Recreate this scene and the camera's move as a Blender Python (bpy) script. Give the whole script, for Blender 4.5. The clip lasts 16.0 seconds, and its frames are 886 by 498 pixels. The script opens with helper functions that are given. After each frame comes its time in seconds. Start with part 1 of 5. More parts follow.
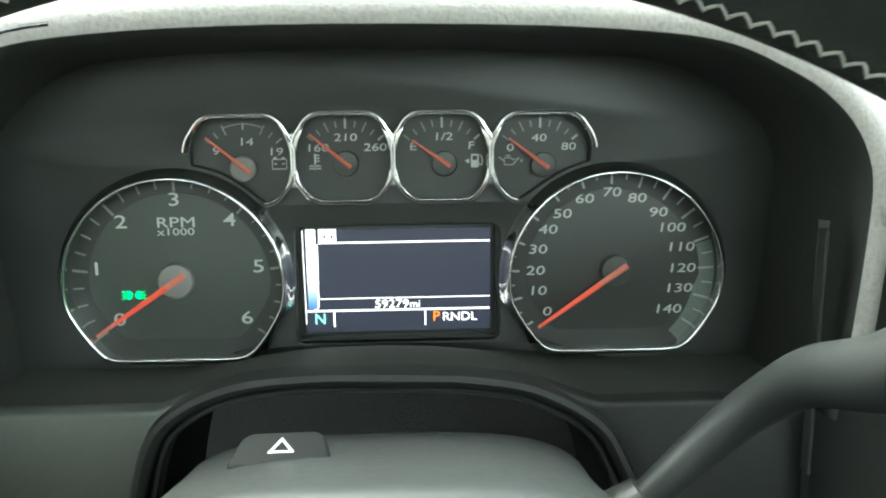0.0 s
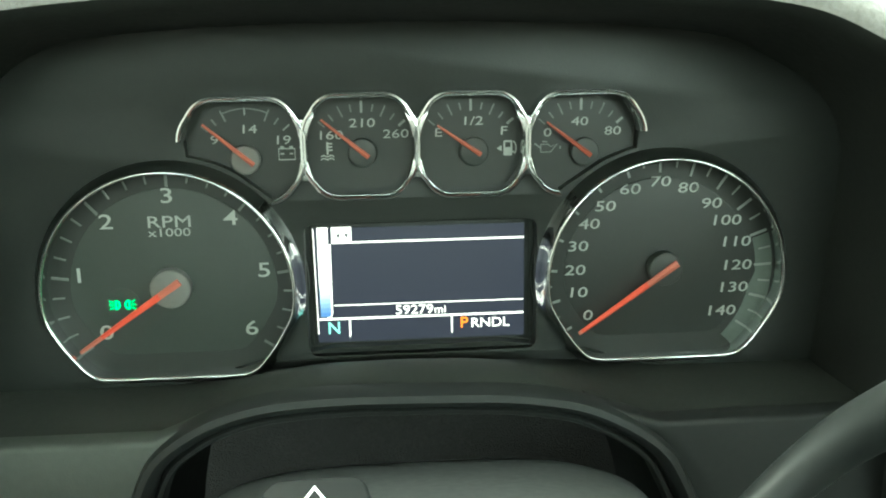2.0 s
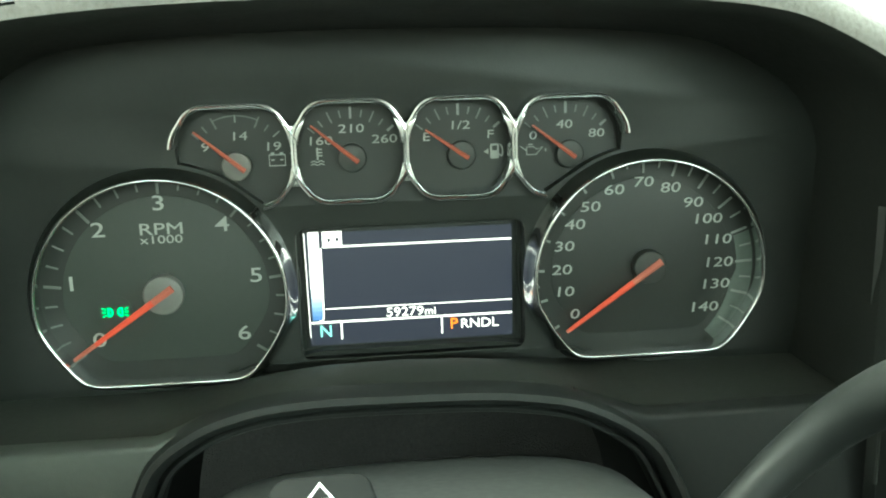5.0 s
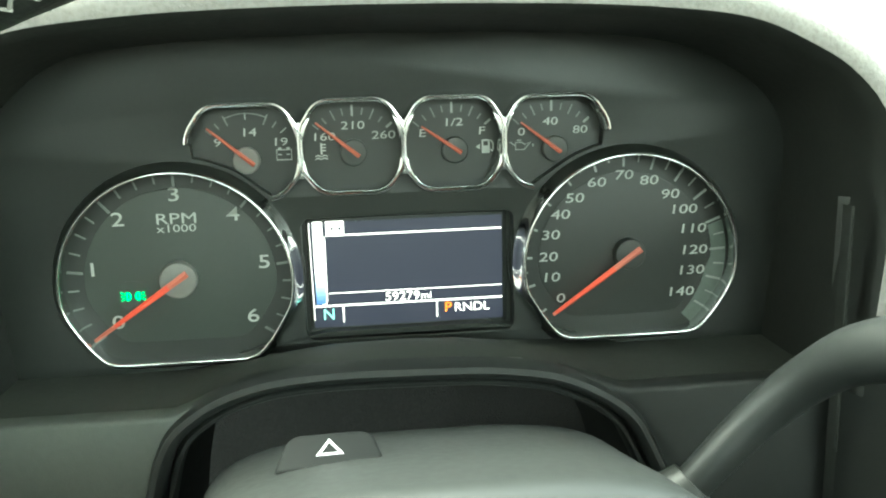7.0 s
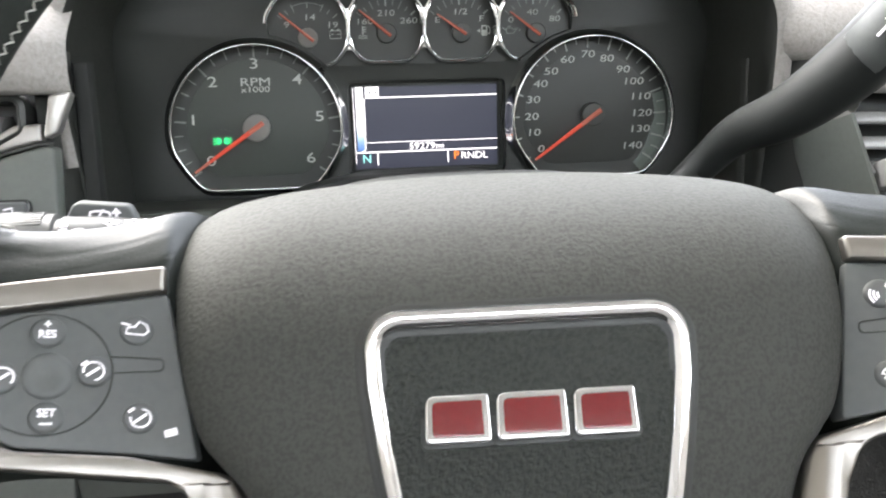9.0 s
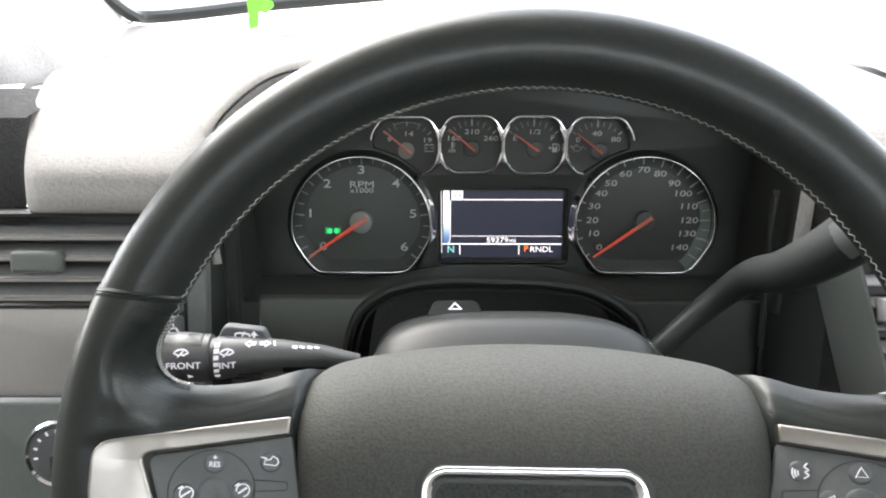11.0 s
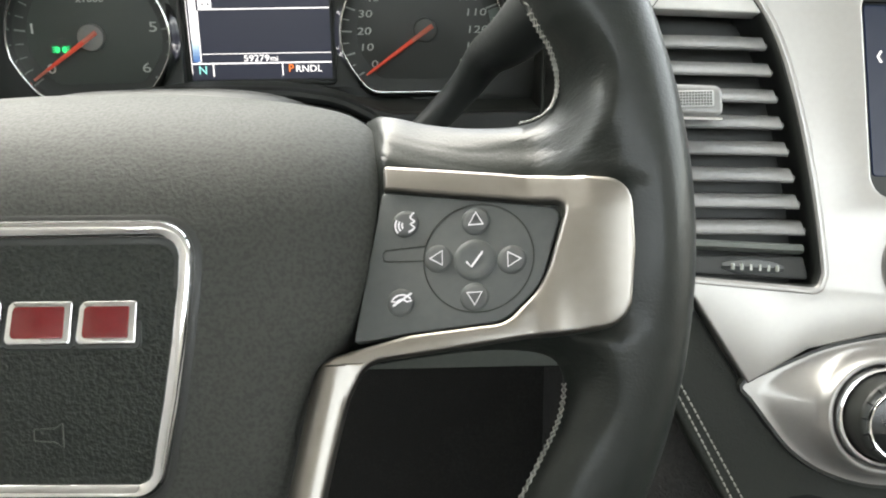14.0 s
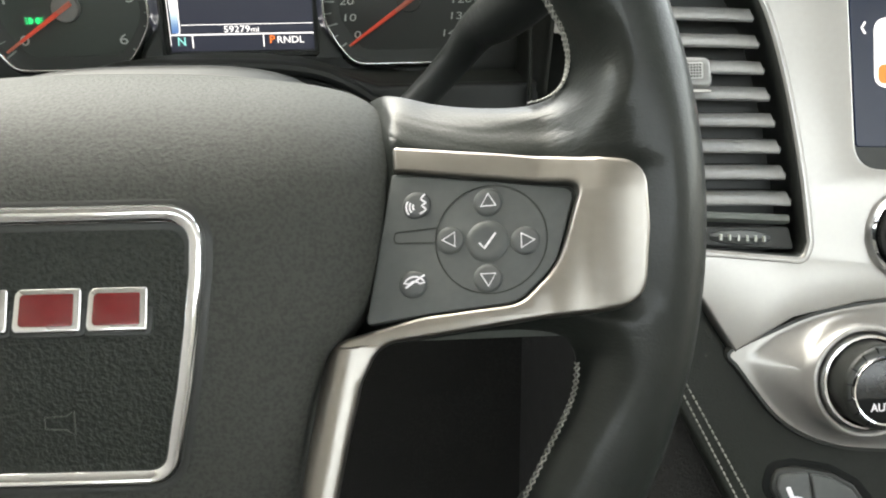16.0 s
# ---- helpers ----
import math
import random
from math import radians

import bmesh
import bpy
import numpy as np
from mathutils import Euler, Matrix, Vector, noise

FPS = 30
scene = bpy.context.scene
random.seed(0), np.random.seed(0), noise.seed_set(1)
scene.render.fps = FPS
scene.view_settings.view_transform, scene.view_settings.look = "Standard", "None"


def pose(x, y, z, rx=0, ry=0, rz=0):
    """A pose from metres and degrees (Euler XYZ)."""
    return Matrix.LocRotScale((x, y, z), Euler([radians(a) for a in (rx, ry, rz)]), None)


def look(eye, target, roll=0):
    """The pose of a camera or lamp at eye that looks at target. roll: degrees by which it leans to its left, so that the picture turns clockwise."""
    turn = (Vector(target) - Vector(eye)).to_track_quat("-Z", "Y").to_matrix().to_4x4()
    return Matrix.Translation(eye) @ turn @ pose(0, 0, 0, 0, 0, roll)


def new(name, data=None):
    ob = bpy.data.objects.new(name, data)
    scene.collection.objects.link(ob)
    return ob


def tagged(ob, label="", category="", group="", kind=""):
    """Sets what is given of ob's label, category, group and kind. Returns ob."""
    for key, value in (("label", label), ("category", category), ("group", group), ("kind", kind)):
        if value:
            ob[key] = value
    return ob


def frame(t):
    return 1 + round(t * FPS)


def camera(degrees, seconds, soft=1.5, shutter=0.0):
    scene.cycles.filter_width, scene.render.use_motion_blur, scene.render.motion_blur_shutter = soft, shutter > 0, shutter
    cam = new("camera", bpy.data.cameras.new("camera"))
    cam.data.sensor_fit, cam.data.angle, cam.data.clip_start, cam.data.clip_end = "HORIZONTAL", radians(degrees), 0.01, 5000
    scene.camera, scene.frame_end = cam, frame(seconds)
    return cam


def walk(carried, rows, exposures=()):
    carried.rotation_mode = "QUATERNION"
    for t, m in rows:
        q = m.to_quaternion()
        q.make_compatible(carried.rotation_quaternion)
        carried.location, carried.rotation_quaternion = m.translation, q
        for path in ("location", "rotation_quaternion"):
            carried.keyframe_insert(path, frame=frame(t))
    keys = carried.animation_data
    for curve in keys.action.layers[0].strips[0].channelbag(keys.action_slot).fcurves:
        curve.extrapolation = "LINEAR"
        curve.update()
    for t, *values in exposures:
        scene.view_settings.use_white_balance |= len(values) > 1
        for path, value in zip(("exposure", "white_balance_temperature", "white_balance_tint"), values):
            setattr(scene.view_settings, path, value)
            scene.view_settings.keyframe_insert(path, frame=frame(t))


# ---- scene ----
cam = camera(52.9, 16.0, 2.0, 0.2)
EXPOSURES = [(0, 4.48, 6650, -10), (0.5, 4.49, 6800, -17), (1.0, 4.64, 6950, -19), (2.0, 4.51, 7000, -21), (3.0, 4.44, 7050, -22), (4.0, 4.46, 7050, -22), (6.5, 4.61, 7100, -22), (7.2, 4.87, 7000, -16), (8.1, 4.79, 6900, -5), (8.6, 4.26, 6750, 4), (9, 4.27, 6850, 10), (11.3, 3.7, 6800, 9), (12.3, 3.88, 6980, 5), (13.2, 3.9, 7050, 5), (16, 3.8, 7200, 4)]
PATH = [
    (0, (0.01, -0.093, 1.229), (0.1, 1.862, 0.818), -0.5),
    (0.5, (-0.008, -0.064, 1.22), (0.097, 1.889, 0.801), -0.7),
    (1, (-0.015, -0.055, 1.227), (0.106, 1.893, 0.789), -0.7),
    (1.5, (-0.012, -0.047, 1.227), (0.123, 1.9, 0.786), -0.8),
    (2, (-0.01, -0.045, 1.226), (0.134, 1.899, 0.778), -0.9),
    (2.5, (-0.011, -0.044, 1.225), (0.149, 1.896, 0.767), -0.9),
    (3, (-0.013, -0.046, 1.225), (0.156, 1.892, 0.759), -1.0),
    (3.5, (-0.013, -0.047, 1.226), (0.166, 1.891, 0.766), -1.1),
    (4, (-0.014, -0.049, 1.225), (0.173, 1.892, 0.778), -1.3),
    (6.5, (-0.02, -0.058, 1.227), (0.196, 1.883, 0.796), -1.5),
    (7, (-0.021, -0.08, 1.226), (0.197, 1.861, 0.795), -1.5),
    (7.5, (-0.023, -0.095, 1.226), (0.204, 1.845, 0.796), -1.6),
    (8, (-0.024, -0.119, 1.222), (0.205, 1.821, 0.794), -1.6),
    (8.5, (-0.035, -0.168, 1.181), (0.202, 1.772, 0.76), -1.7),
    (9, (-0.048, -0.23, 1.166), (0.177, 1.715, 0.757), -1.6),
    (9.2, (-0.059, -0.246, 1.161), (0.155, 1.702, 0.763), -1.6),
    (11.3, (-0.021, -0.322, 1.271), (-0.042, 1.618, 0.785), -0.1),
    (11.5, (0.004, -0.324, 1.269), (-0.024, 1.615, 0.779), -0.3),
    (12, (0.057, -0.31, 1.242), (0.021, 1.628, 0.749), -0.5),
    (12.5, (0.086, -0.292, 1.205), (0.035, 1.645, 0.709), -0.9),
    (13, (0.102, -0.267, 1.176), (0.075, 1.668, 0.672), -1.0),
    (13.5, (0.108, -0.255, 1.17), (0.106, 1.669, 0.624), -1.0),
    (14, (0.112, -0.252, 1.171), (0.136, 1.653, 0.561), -0.9),
    (14.5, (0.113, -0.251, 1.173), (0.161, 1.643, 0.533), -0.9),
    (15, (0.111, -0.251, 1.174), (0.18, 1.636, 0.513), -0.9),
    (15.5, (0.11, -0.25, 1.174), (0.197, 1.63, 0.497), -0.9),
    (16, (0.098, -0.25, 1.176), (0.202, 1.625, 0.489), -0.8),
]
walk(cam, [(t, look(eye, target, roll)) for t, eye, target, roll in PATH], EXPOSURES)

# ---- light ----
world = bpy.data.worlds.new("sky")
scene.world = world
world.use_nodes = True
wn, wl = world.node_tree.nodes, world.node_tree.links
sky = wn.new("ShaderNodeTexSky")
sky.sky_type, sky.sun_disc = "NISHITA", False
sky.sun_elevation, sky.sun_rotation = radians(54), radians(-50)
soft_sky = wn.new("ShaderNodeHueSaturation")
soft_sky.inputs["Saturation"].default_value = 0.35
wl.new(sky.outputs[0], soft_sky.inputs["Color"])
wl.new(soft_sky.outputs[0], wn["Background"].inputs[0])
wn["Background"].inputs[1].default_value = 0.15
sun = new("sun", bpy.data.lights.new("sun", "SUN"))
sun.data.energy, sun.data.angle, sun.data.color = 0.4, radians(50), (1.0, 0.96, 0.9)
sun.matrix_world = look((-1.8, 1.5, 4.3), (0, 0, 1.1))

# ---- materials ----


def mat(name, base, rough=0.5, metal=0.0, grain=0, depth=0.0, vary=0.12, coat=0.0, blotch=14.0, crease=0.0, detail=4.0):
    """A surface with fine relief (grain cells a metre), blotches and uneven gloss."""
    m = bpy.data.materials.new(name)
    m.use_nodes = True
    n, l = m.node_tree.nodes, m.node_tree.links
    b = n["Principled BSDF"]
    b.inputs["Roughness"].default_value, b.inputs["Metallic"].default_value = rough, metal
    b.inputs["Coat Weight"].default_value = coat
    b.inputs["Coat Roughness"].default_value = 0.08
    where = n.new("ShaderNodeTexCoord")
    big = n.new("ShaderNodeTexNoise")
    big.inputs["Scale"].default_value, big.inputs["Detail"].default_value = blotch, 6
    fine = n.new("ShaderNodeTexNoise")
    fine.inputs["Scale"].default_value, fine.inputs["Detail"].default_value = blotch * 24, 3
    l.new(where.outputs["Object"], big.inputs["Vector"])
    l.new(where.outputs["Object"], fine.inputs["Vector"])
    both = n.new("ShaderNodeMath")
    both.operation = "ADD"
    l.new(big.outputs["Fac"], both.inputs[0])
    l.new(fine.outputs["Fac"], both.inputs[1])
    spread = n.new("ShaderNodeMapRange")
    spread.inputs["From Min"].default_value, spread.inputs["From Max"].default_value = 0.6, 1.4
    spread.inputs["To Min"].default_value, spread.inputs["To Max"].default_value = 1 - vary, 1 + vary
    l.new(both.outputs[0], spread.inputs["Value"])
    tint = n.new("ShaderNodeVectorMath")
    tint.operation = "SCALE"
    tint.inputs[0].default_value = base
    l.new(spread.outputs[0], tint.inputs["Scale"])
    l.new(tint.outputs[0], b.inputs["Base Color"])
    gloss = n.new("ShaderNodeMath")
    gloss.operation = "MULTIPLY"
    gloss.inputs[1].default_value = rough
    l.new(spread.outputs[0], gloss.inputs[0])
    l.new(gloss.outputs[0], b.inputs["Roughness"])
    if grain:
        tex = n.new("ShaderNodeTexNoise")
        tex.inputs["Scale"].default_value, tex.inputs["Detail"].default_value = grain, detail
        l.new(where.outputs["Object"], tex.inputs["Vector"])
        high = tex.outputs["Fac"]
        if crease:
            # Crevice shade of the grain put into the colour: hollows darker, crests paler.
            crevice_shade = n.new("ShaderNodeMapRange")
            crevice_shade.inputs["From Min"].default_value, crevice_shade.inputs["From Max"].default_value = 0.32, 0.6
            crevice_shade.inputs["To Min"].default_value, crevice_shade.inputs["To Max"].default_value = 1 - crease, 1 + 0.5 * crease
            l.new(high, crevice_shade.inputs["Value"])
            shaded = n.new("ShaderNodeMath")
            shaded.operation = "MULTIPLY"
            l.new(crevice_shade.outputs[0], shaded.inputs[0])
            l.new(spread.outputs[0], shaded.inputs[1])
            l.new(shaded.outputs[0], tint.inputs["Scale"])
        bump = n.new("ShaderNodeBump")
        bump.inputs["Strength"].default_value, bump.inputs["Distance"].default_value = 1.0, depth
        l.new(high, bump.inputs["Height"])
        l.new(bump.outputs[0], b.inputs["Normal"])
    return m


def lit(name, color, strength, base=(0.02, 0.02, 0.02)):
    """A surface that gives off light: display segments and tell-tales."""
    m = mat(name, base, 0.4, vary=0.05)
    b = m.node_tree.nodes["Principled BSDF"]
    b.inputs["Emission Color"].default_value, b.inputs["Emission Strength"].default_value = (*color, 1), strength
    return m


DASH_PAD = mat("grained dash vinyl", (0.28, 0.266, 0.254), 0.7, grain=560, depth=0.0005, vary=0.08, crease=0.12)
HOOD_LINER = mat("matte black liner", (0.02, 0.022, 0.0195), 0.62, grain=900, depth=0.0001)
CLUSTER_BLACK = mat("cluster black plastic", (0.018, 0.0205, 0.018), 0.45, grain=1200, depth=0.00005)
TOP_COVER = mat("grey dash top vinyl", (0.1, 0.095, 0.09), 0.75, grain=560, depth=0.0003)
SHELF = mat("dark grey shelf plastic", (0.04, 0.045, 0.039), 0.6, grain=1100, depth=0.0001)
DIAL_BLACK = mat("dial black", (0.021, 0.024, 0.021), 0.45, vary=0.06)
DIAL_GREY = mat("dial charcoal", (0.039, 0.047, 0.04), 0.5, vary=0.06)
BAND_GREY = mat("scale band grey", (0.11, 0.135, 0.12), 0.4, vary=0.15)
PRINT = mat("dial print", (0.4, 0.42, 0.39), 0.5, vary=0.05)
PRINT_DIM = mat("dim dial print", (0.15, 0.165, 0.15), 0.5, vary=0.08)
TICK_GREY = mat("scale mark print", (0.26, 0.28, 0.26), 0.5, vary=0.08)
CHROME = mat("chrome", (0.72, 0.72, 0.73), 0.07, 1.0, vary=0.06)
SMOKED_CHROME = mat("smoked chrome", (0.7, 0.71, 0.71), 0.12, 1.0, vary=0.1)
SATIN = mat("satin silver", (0.3, 0.282, 0.26), 0.36, 1.0, grain=2600, depth=0.00002, vary=0.05)
PANEL_SILVER = mat("silver paint", (0.355, 0.344, 0.327), 0.34, 0.65, grain=3000, depth=0.00001, vary=0.04)
RIM_LEATHER = mat("polished black leather", (0.0135, 0.0162, 0.0145), 0.42, grain=1300, depth=0.0001, vary=0.2, coat=0.16)
RIM_LEATHER.node_tree.nodes["Principled BSDF"].inputs["Coat Roughness"].default_value = 0.17


def wrinkles(m, radius, scale, depth):
    """Fine creases that run across a leather-wrapped ring, uneven along it."""
    n, l = m.node_tree.nodes, m.node_tree.links
    where, cut, turn = n.new("ShaderNodeTexCoord"), n.new("ShaderNodeSeparateXYZ"), n.new("ShaderNodeMath")
    turn.operation = "ARCTAN2"
    l.new(where.outputs["Object"], cut.inputs[0])
    l.new(cut.outputs[1], turn.inputs[0])
    l.new(cut.outputs[0], turn.inputs[1])
    along, away = n.new("ShaderNodeMath"), n.new("ShaderNodeVectorMath")
    along.operation, along.inputs[1].default_value = "MULTIPLY", radius
    away.operation = "LENGTH"
    l.new(turn.outputs[0], along.inputs[0])
    l.new(where.outputs["Object"], away.inputs[0])
    across, join = n.new("ShaderNodeMath"), n.new("ShaderNodeCombineXYZ")
    across.operation, across.inputs[1].default_value = "MULTIPLY", 0.3
    l.new(away.outputs["Value"], across.inputs[0])
    l.new(along.outputs[0], join.inputs[0])
    l.new(across.outputs[0], join.inputs[1])
    tex, patch, mask = n.new("ShaderNodeTexNoise"), n.new("ShaderNodeTexNoise"), n.new("ShaderNodeMath")
    tex.inputs["Scale"].default_value, tex.inputs["Detail"].default_value, tex.inputs["Distortion"].default_value = scale, 3, 0.4
    patch.inputs["Scale"].default_value = 22
    l.new(join.outputs[0], tex.inputs["Vector"])
    l.new(where.outputs["Object"], patch.inputs["Vector"])
    inner, fade = n.new("ShaderNodeMapRange"), n.new("ShaderNodeMath")
    inner.inputs["From Min"].default_value, inner.inputs["From Max"].default_value = radius - 0.014, radius - 0.002
    inner.inputs["To Min"].default_value, inner.inputs["To Max"].default_value = 1.0, 0.1
    l.new(away.outputs["Value"], inner.inputs["Value"])
    start, band = n.new("ShaderNodeMapRange"), n.new("ShaderNodeMath")
    start.inputs["From Min"].default_value, start.inputs["From Max"].default_value = radius - 0.046, radius - 0.034
    l.new(away.outputs["Value"], start.inputs["Value"])
    band.operation = "MULTIPLY"
    l.new(inner.outputs[0], band.inputs[0])
    l.new(start.outputs[0], band.inputs[1])
    fade.operation = "MULTIPLY"
    l.new(patch.outputs["Fac"], fade.inputs[0])
    l.new(band.outputs[0], fade.inputs[1])
    mask.operation = "MULTIPLY"
    l.new(tex.outputs["Fac"], mask.inputs[0])
    l.new(fade.outputs[0], mask.inputs[1])
    bump = n.new("ShaderNodeBump")
    bump.inputs["Distance"].default_value = depth
    l.new(mask.outputs[0], bump.inputs["Height"])
    b = n["Principled BSDF"]
    l.new(b.inputs["Normal"].links[0].from_socket, bump.inputs["Normal"])
    l.new(bump.outputs[0], b.inputs["Normal"])
    gloss = n.new("ShaderNodeBump")
    gloss.inputs["Distance"].default_value = depth
    l.new(mask.outputs[0], gloss.inputs["Height"])
    l.new(gloss.outputs[0], b.inputs["Coat Normal"])


wrinkles(RIM_LEATHER, 0.178, 800, 0.00022)
INLAY_GRAIN = mat("dark inlay vinyl", (0.018, 0.021, 0.0175), 0.5, grain=720, depth=0.0007, vary=0.1, crease=0.35, detail=1.0)
PAD_GRAIN = mat("grained airbag vinyl", (0.048, 0.05, 0.045), 0.68, grain=820, depth=0.00025, vary=0.08, crease=0.2, detail=1.0)
SWITCH = mat("soft switch plastic", (0.076, 0.082, 0.082), 0.5, grain=2000, depth=0.00003)
GREY_PLASTIC = mat("grey plastic", (0.10, 0.11, 0.10), 0.5, grain=1100, depth=0.00012)
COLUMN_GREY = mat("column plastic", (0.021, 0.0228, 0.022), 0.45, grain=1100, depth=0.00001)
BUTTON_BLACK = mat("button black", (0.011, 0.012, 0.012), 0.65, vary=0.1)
LEVER_BLACK = mat("lever black", (0.017, 0.019, 0.0185), 0.5, grain=1300, depth=0.00003, vary=0.2)
for m, level in ((HOOD_LINER, 0.3), (CLUSTER_BLACK, 0.35), (COLUMN_GREY, 0.25), (BUTTON_BLACK, 0.08), (LEVER_BLACK, 0.3), (RIM_LEATHER, 0.22), (PAD_GRAIN, 0.25), (INLAY_GRAIN, 0.3), (DASH_PAD, 0.2), (TOP_COVER, 0.2)):
    m.node_tree.nodes["Principled BSDF"].inputs["Specular IOR Level"].default_value = level
DARK_PLASTIC = mat("dark plastic", (0.02, 0.022, 0.02), 0.45, grain=1100, depth=0.0001)
SLAT_GREY = mat("vent slat plastic", (0.21, 0.21, 0.205), 0.24, grain=900, depth=0.00003)
VENT_PLATE = mat("pale vent plate", (0.5, 0.495, 0.48), 0.4, grain=900, depth=0.00003, vary=0.05)
TAB_GREY = mat("vent tab plastic", (0.4, 0.4, 0.39), 0.45, vary=0.1)
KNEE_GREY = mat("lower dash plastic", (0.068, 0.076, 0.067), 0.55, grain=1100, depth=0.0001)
STALK_GREY = mat("stalk plastic", (0.07, 0.072, 0.07), 0.42, grain=1100, depth=0.00005)
CONSOLE_BLACK = mat("console leather", (0.015, 0.0175, 0.0145), 0.55, grain=900, depth=0.0003, vary=0.2)
CONSOLE_BLACK.node_tree.nodes["Principled BSDF"].inputs["Specular IOR Level"].default_value = 0.25
GLOSS_BLACK = mat("gloss black plastic", (0.014, 0.015, 0.015), 0.22, vary=0.15)
THREAD = mat("pale thread", (0.3, 0.3, 0.27), 0.8, vary=0.2)
RIM_THREAD = mat("grey thread", (0.26, 0.26, 0.24), 0.8, vary=0.2)
ICON = lit("lit white icon", (0.9, 0.86, 1.0), 0.036, (0.55, 0.55, 0.57))
NEEDLE = lit("orange needle", (1.0, 0.10, 0.05), 0.0175, (0.48, 0.075, 0.05))
NEEDLE_DIM = lit("dull orange needle", (1.0, 0.16, 0.1), 0.0058, (0.42, 0.14, 0.1))
HUB_DARK = mat("dark needle hub", (0.036, 0.04, 0.037), 0.45, vary=0.08)
HUB_CAP = mat("needle hub", (0.16, 0.16, 0.15), 0.45, vary=0.08)
GREEN = lit("green tell-tale", (0.01, 1.0, 0.25), 0.17)
SCREEN = lit("display ground", (0.055, 0.062, 0.12), 0.0279, (0.01, 0.01, 0.015))
WHITE = lit("display white", (0.95, 0.93, 1.0), 0.1444)
SCREEN_BLUE = lit("display blue", (0.02, 0.36, 0.9), 0.0976)
SCREEN_CYAN = lit("display cyan", (0.35, 0.95, 0.95), 0.0859)
SCREEN_AMBER = lit("display amber", (1.0, 0.22, 0.02), 0.1171)
SCREEN_DARK = lit("touchscreen ground", (0.006, 0.012, 0.035), 0.0976, (0.01, 0.01, 0.012))
RED = mat("red enamel", (0.15, 0.009, 0.012), 0.2, vary=0.1, coat=0.5)
GREEN_TAG = mat("green film", (0.16, 0.62, 0.04), 0.4, vary=0.1)
CABIN = mat("cabin trim", (0.46, 0.43, 0.395), 0.7, grain=300, depth=0.0004)
HEADLINER = mat("pale headliner cloth", (0.6, 0.585, 0.56), 0.85, grain=500, depth=0.0006)
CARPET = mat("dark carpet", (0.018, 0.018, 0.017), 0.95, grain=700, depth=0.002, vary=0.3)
ASPHALT = mat("pale concrete", (0.5, 0.5, 0.48), 0.8, grain=40, depth=0.004, blotch=0.6)

# ---- shape helpers: millimetres in, metres out ----
MM = 0.001


def thing(name, label, category, m=Matrix(), group="", kind=""):
    ob = new(name)
    ob.matrix_world = m
    ob.empty_display_size = 0.02
    return tagged(ob, label, category, group, kind)


def mesh_part(name, me, material, parent, label="", sharp=35):
    me.materials.clear()
    me.materials.append(material)
    for p in me.polygons:
        p.use_smooth = True
    me.set_sharp_from_angle(angle=radians(sharp))
    ob = new(name, me)
    ob.parent = parent
    return tagged(ob, label)


def part(name, bm, material, parent, label="", sharp=35):
    """One mesh under a thing or a part."""
    bmesh.ops.remove_doubles(bm, verts=bm.verts, dist=1e-5)
    bmesh.ops.recalc_face_normals(bm, faces=bm.faces)
    me = bpy.data.meshes.new(name)
    bm.to_mesh(me)
    bm.free()
    return mesh_part(name, me, material, parent, label, sharp)


def own(name, bm, material, label, category, m=Matrix(), group="", kind=""):
    """A thing of one mesh."""
    ob = part(name, bm, material, None)
    ob.matrix_world = m
    return tagged(ob, label, category, group, kind)


def face_frame(x, y, z, lean=0.0, yaw=0.0):
    """A frame whose x runs right, y up along the face, z towards the driver; lean: degrees that its top lies back."""
    a = radians(lean)
    r = Matrix(((1, 0, 0), (0, math.sin(a), -math.cos(a)), (0, math.cos(a), math.sin(a)))).to_4x4()
    return pose(x * MM, y * MM, z * MM, 0, 0, yaw) @ r


def from_curve(cu):
    ob = bpy.data.objects.new("temp", cu)
    me = bpy.data.meshes.new_from_object(ob)
    bpy.data.objects.remove(ob)
    bpy.data.curves.remove(cu)
    return me


def plate(outlines, z0, z1, bevel=0.0):
    """A flat plate of closed outlines (the first the edge, the others holes) from z0 to z1, with rounded edges."""
    cu = bpy.data.curves.new("outline", "CURVE")
    cu.dimensions, cu.fill_mode = "2D", "BOTH"
    for line in outlines:
        sp = cu.splines.new("POLY")
        sp.points.add(len(line) - 1)
        for p, (x, y) in zip(sp.points, line):
            p.co = (x * MM, y * MM, 0, 1)
        sp.use_cyclic_u = True
    bevel = min(bevel, 0.49 * (z1 - z0))
    cu.extrude = ((z1 - z0) / 2 - bevel) * MM
    cu.bevel_depth, cu.bevel_resolution, cu.offset = bevel * MM, 2, -bevel * MM
    me = from_curve(cu)
    bm = bmesh.new()
    bm.from_mesh(me)
    bpy.data.meshes.remove(me)
    bmesh.ops.translate(bm, verts=bm.verts, vec=(0, 0, (z0 + z1) / 2 * MM))
    return bm


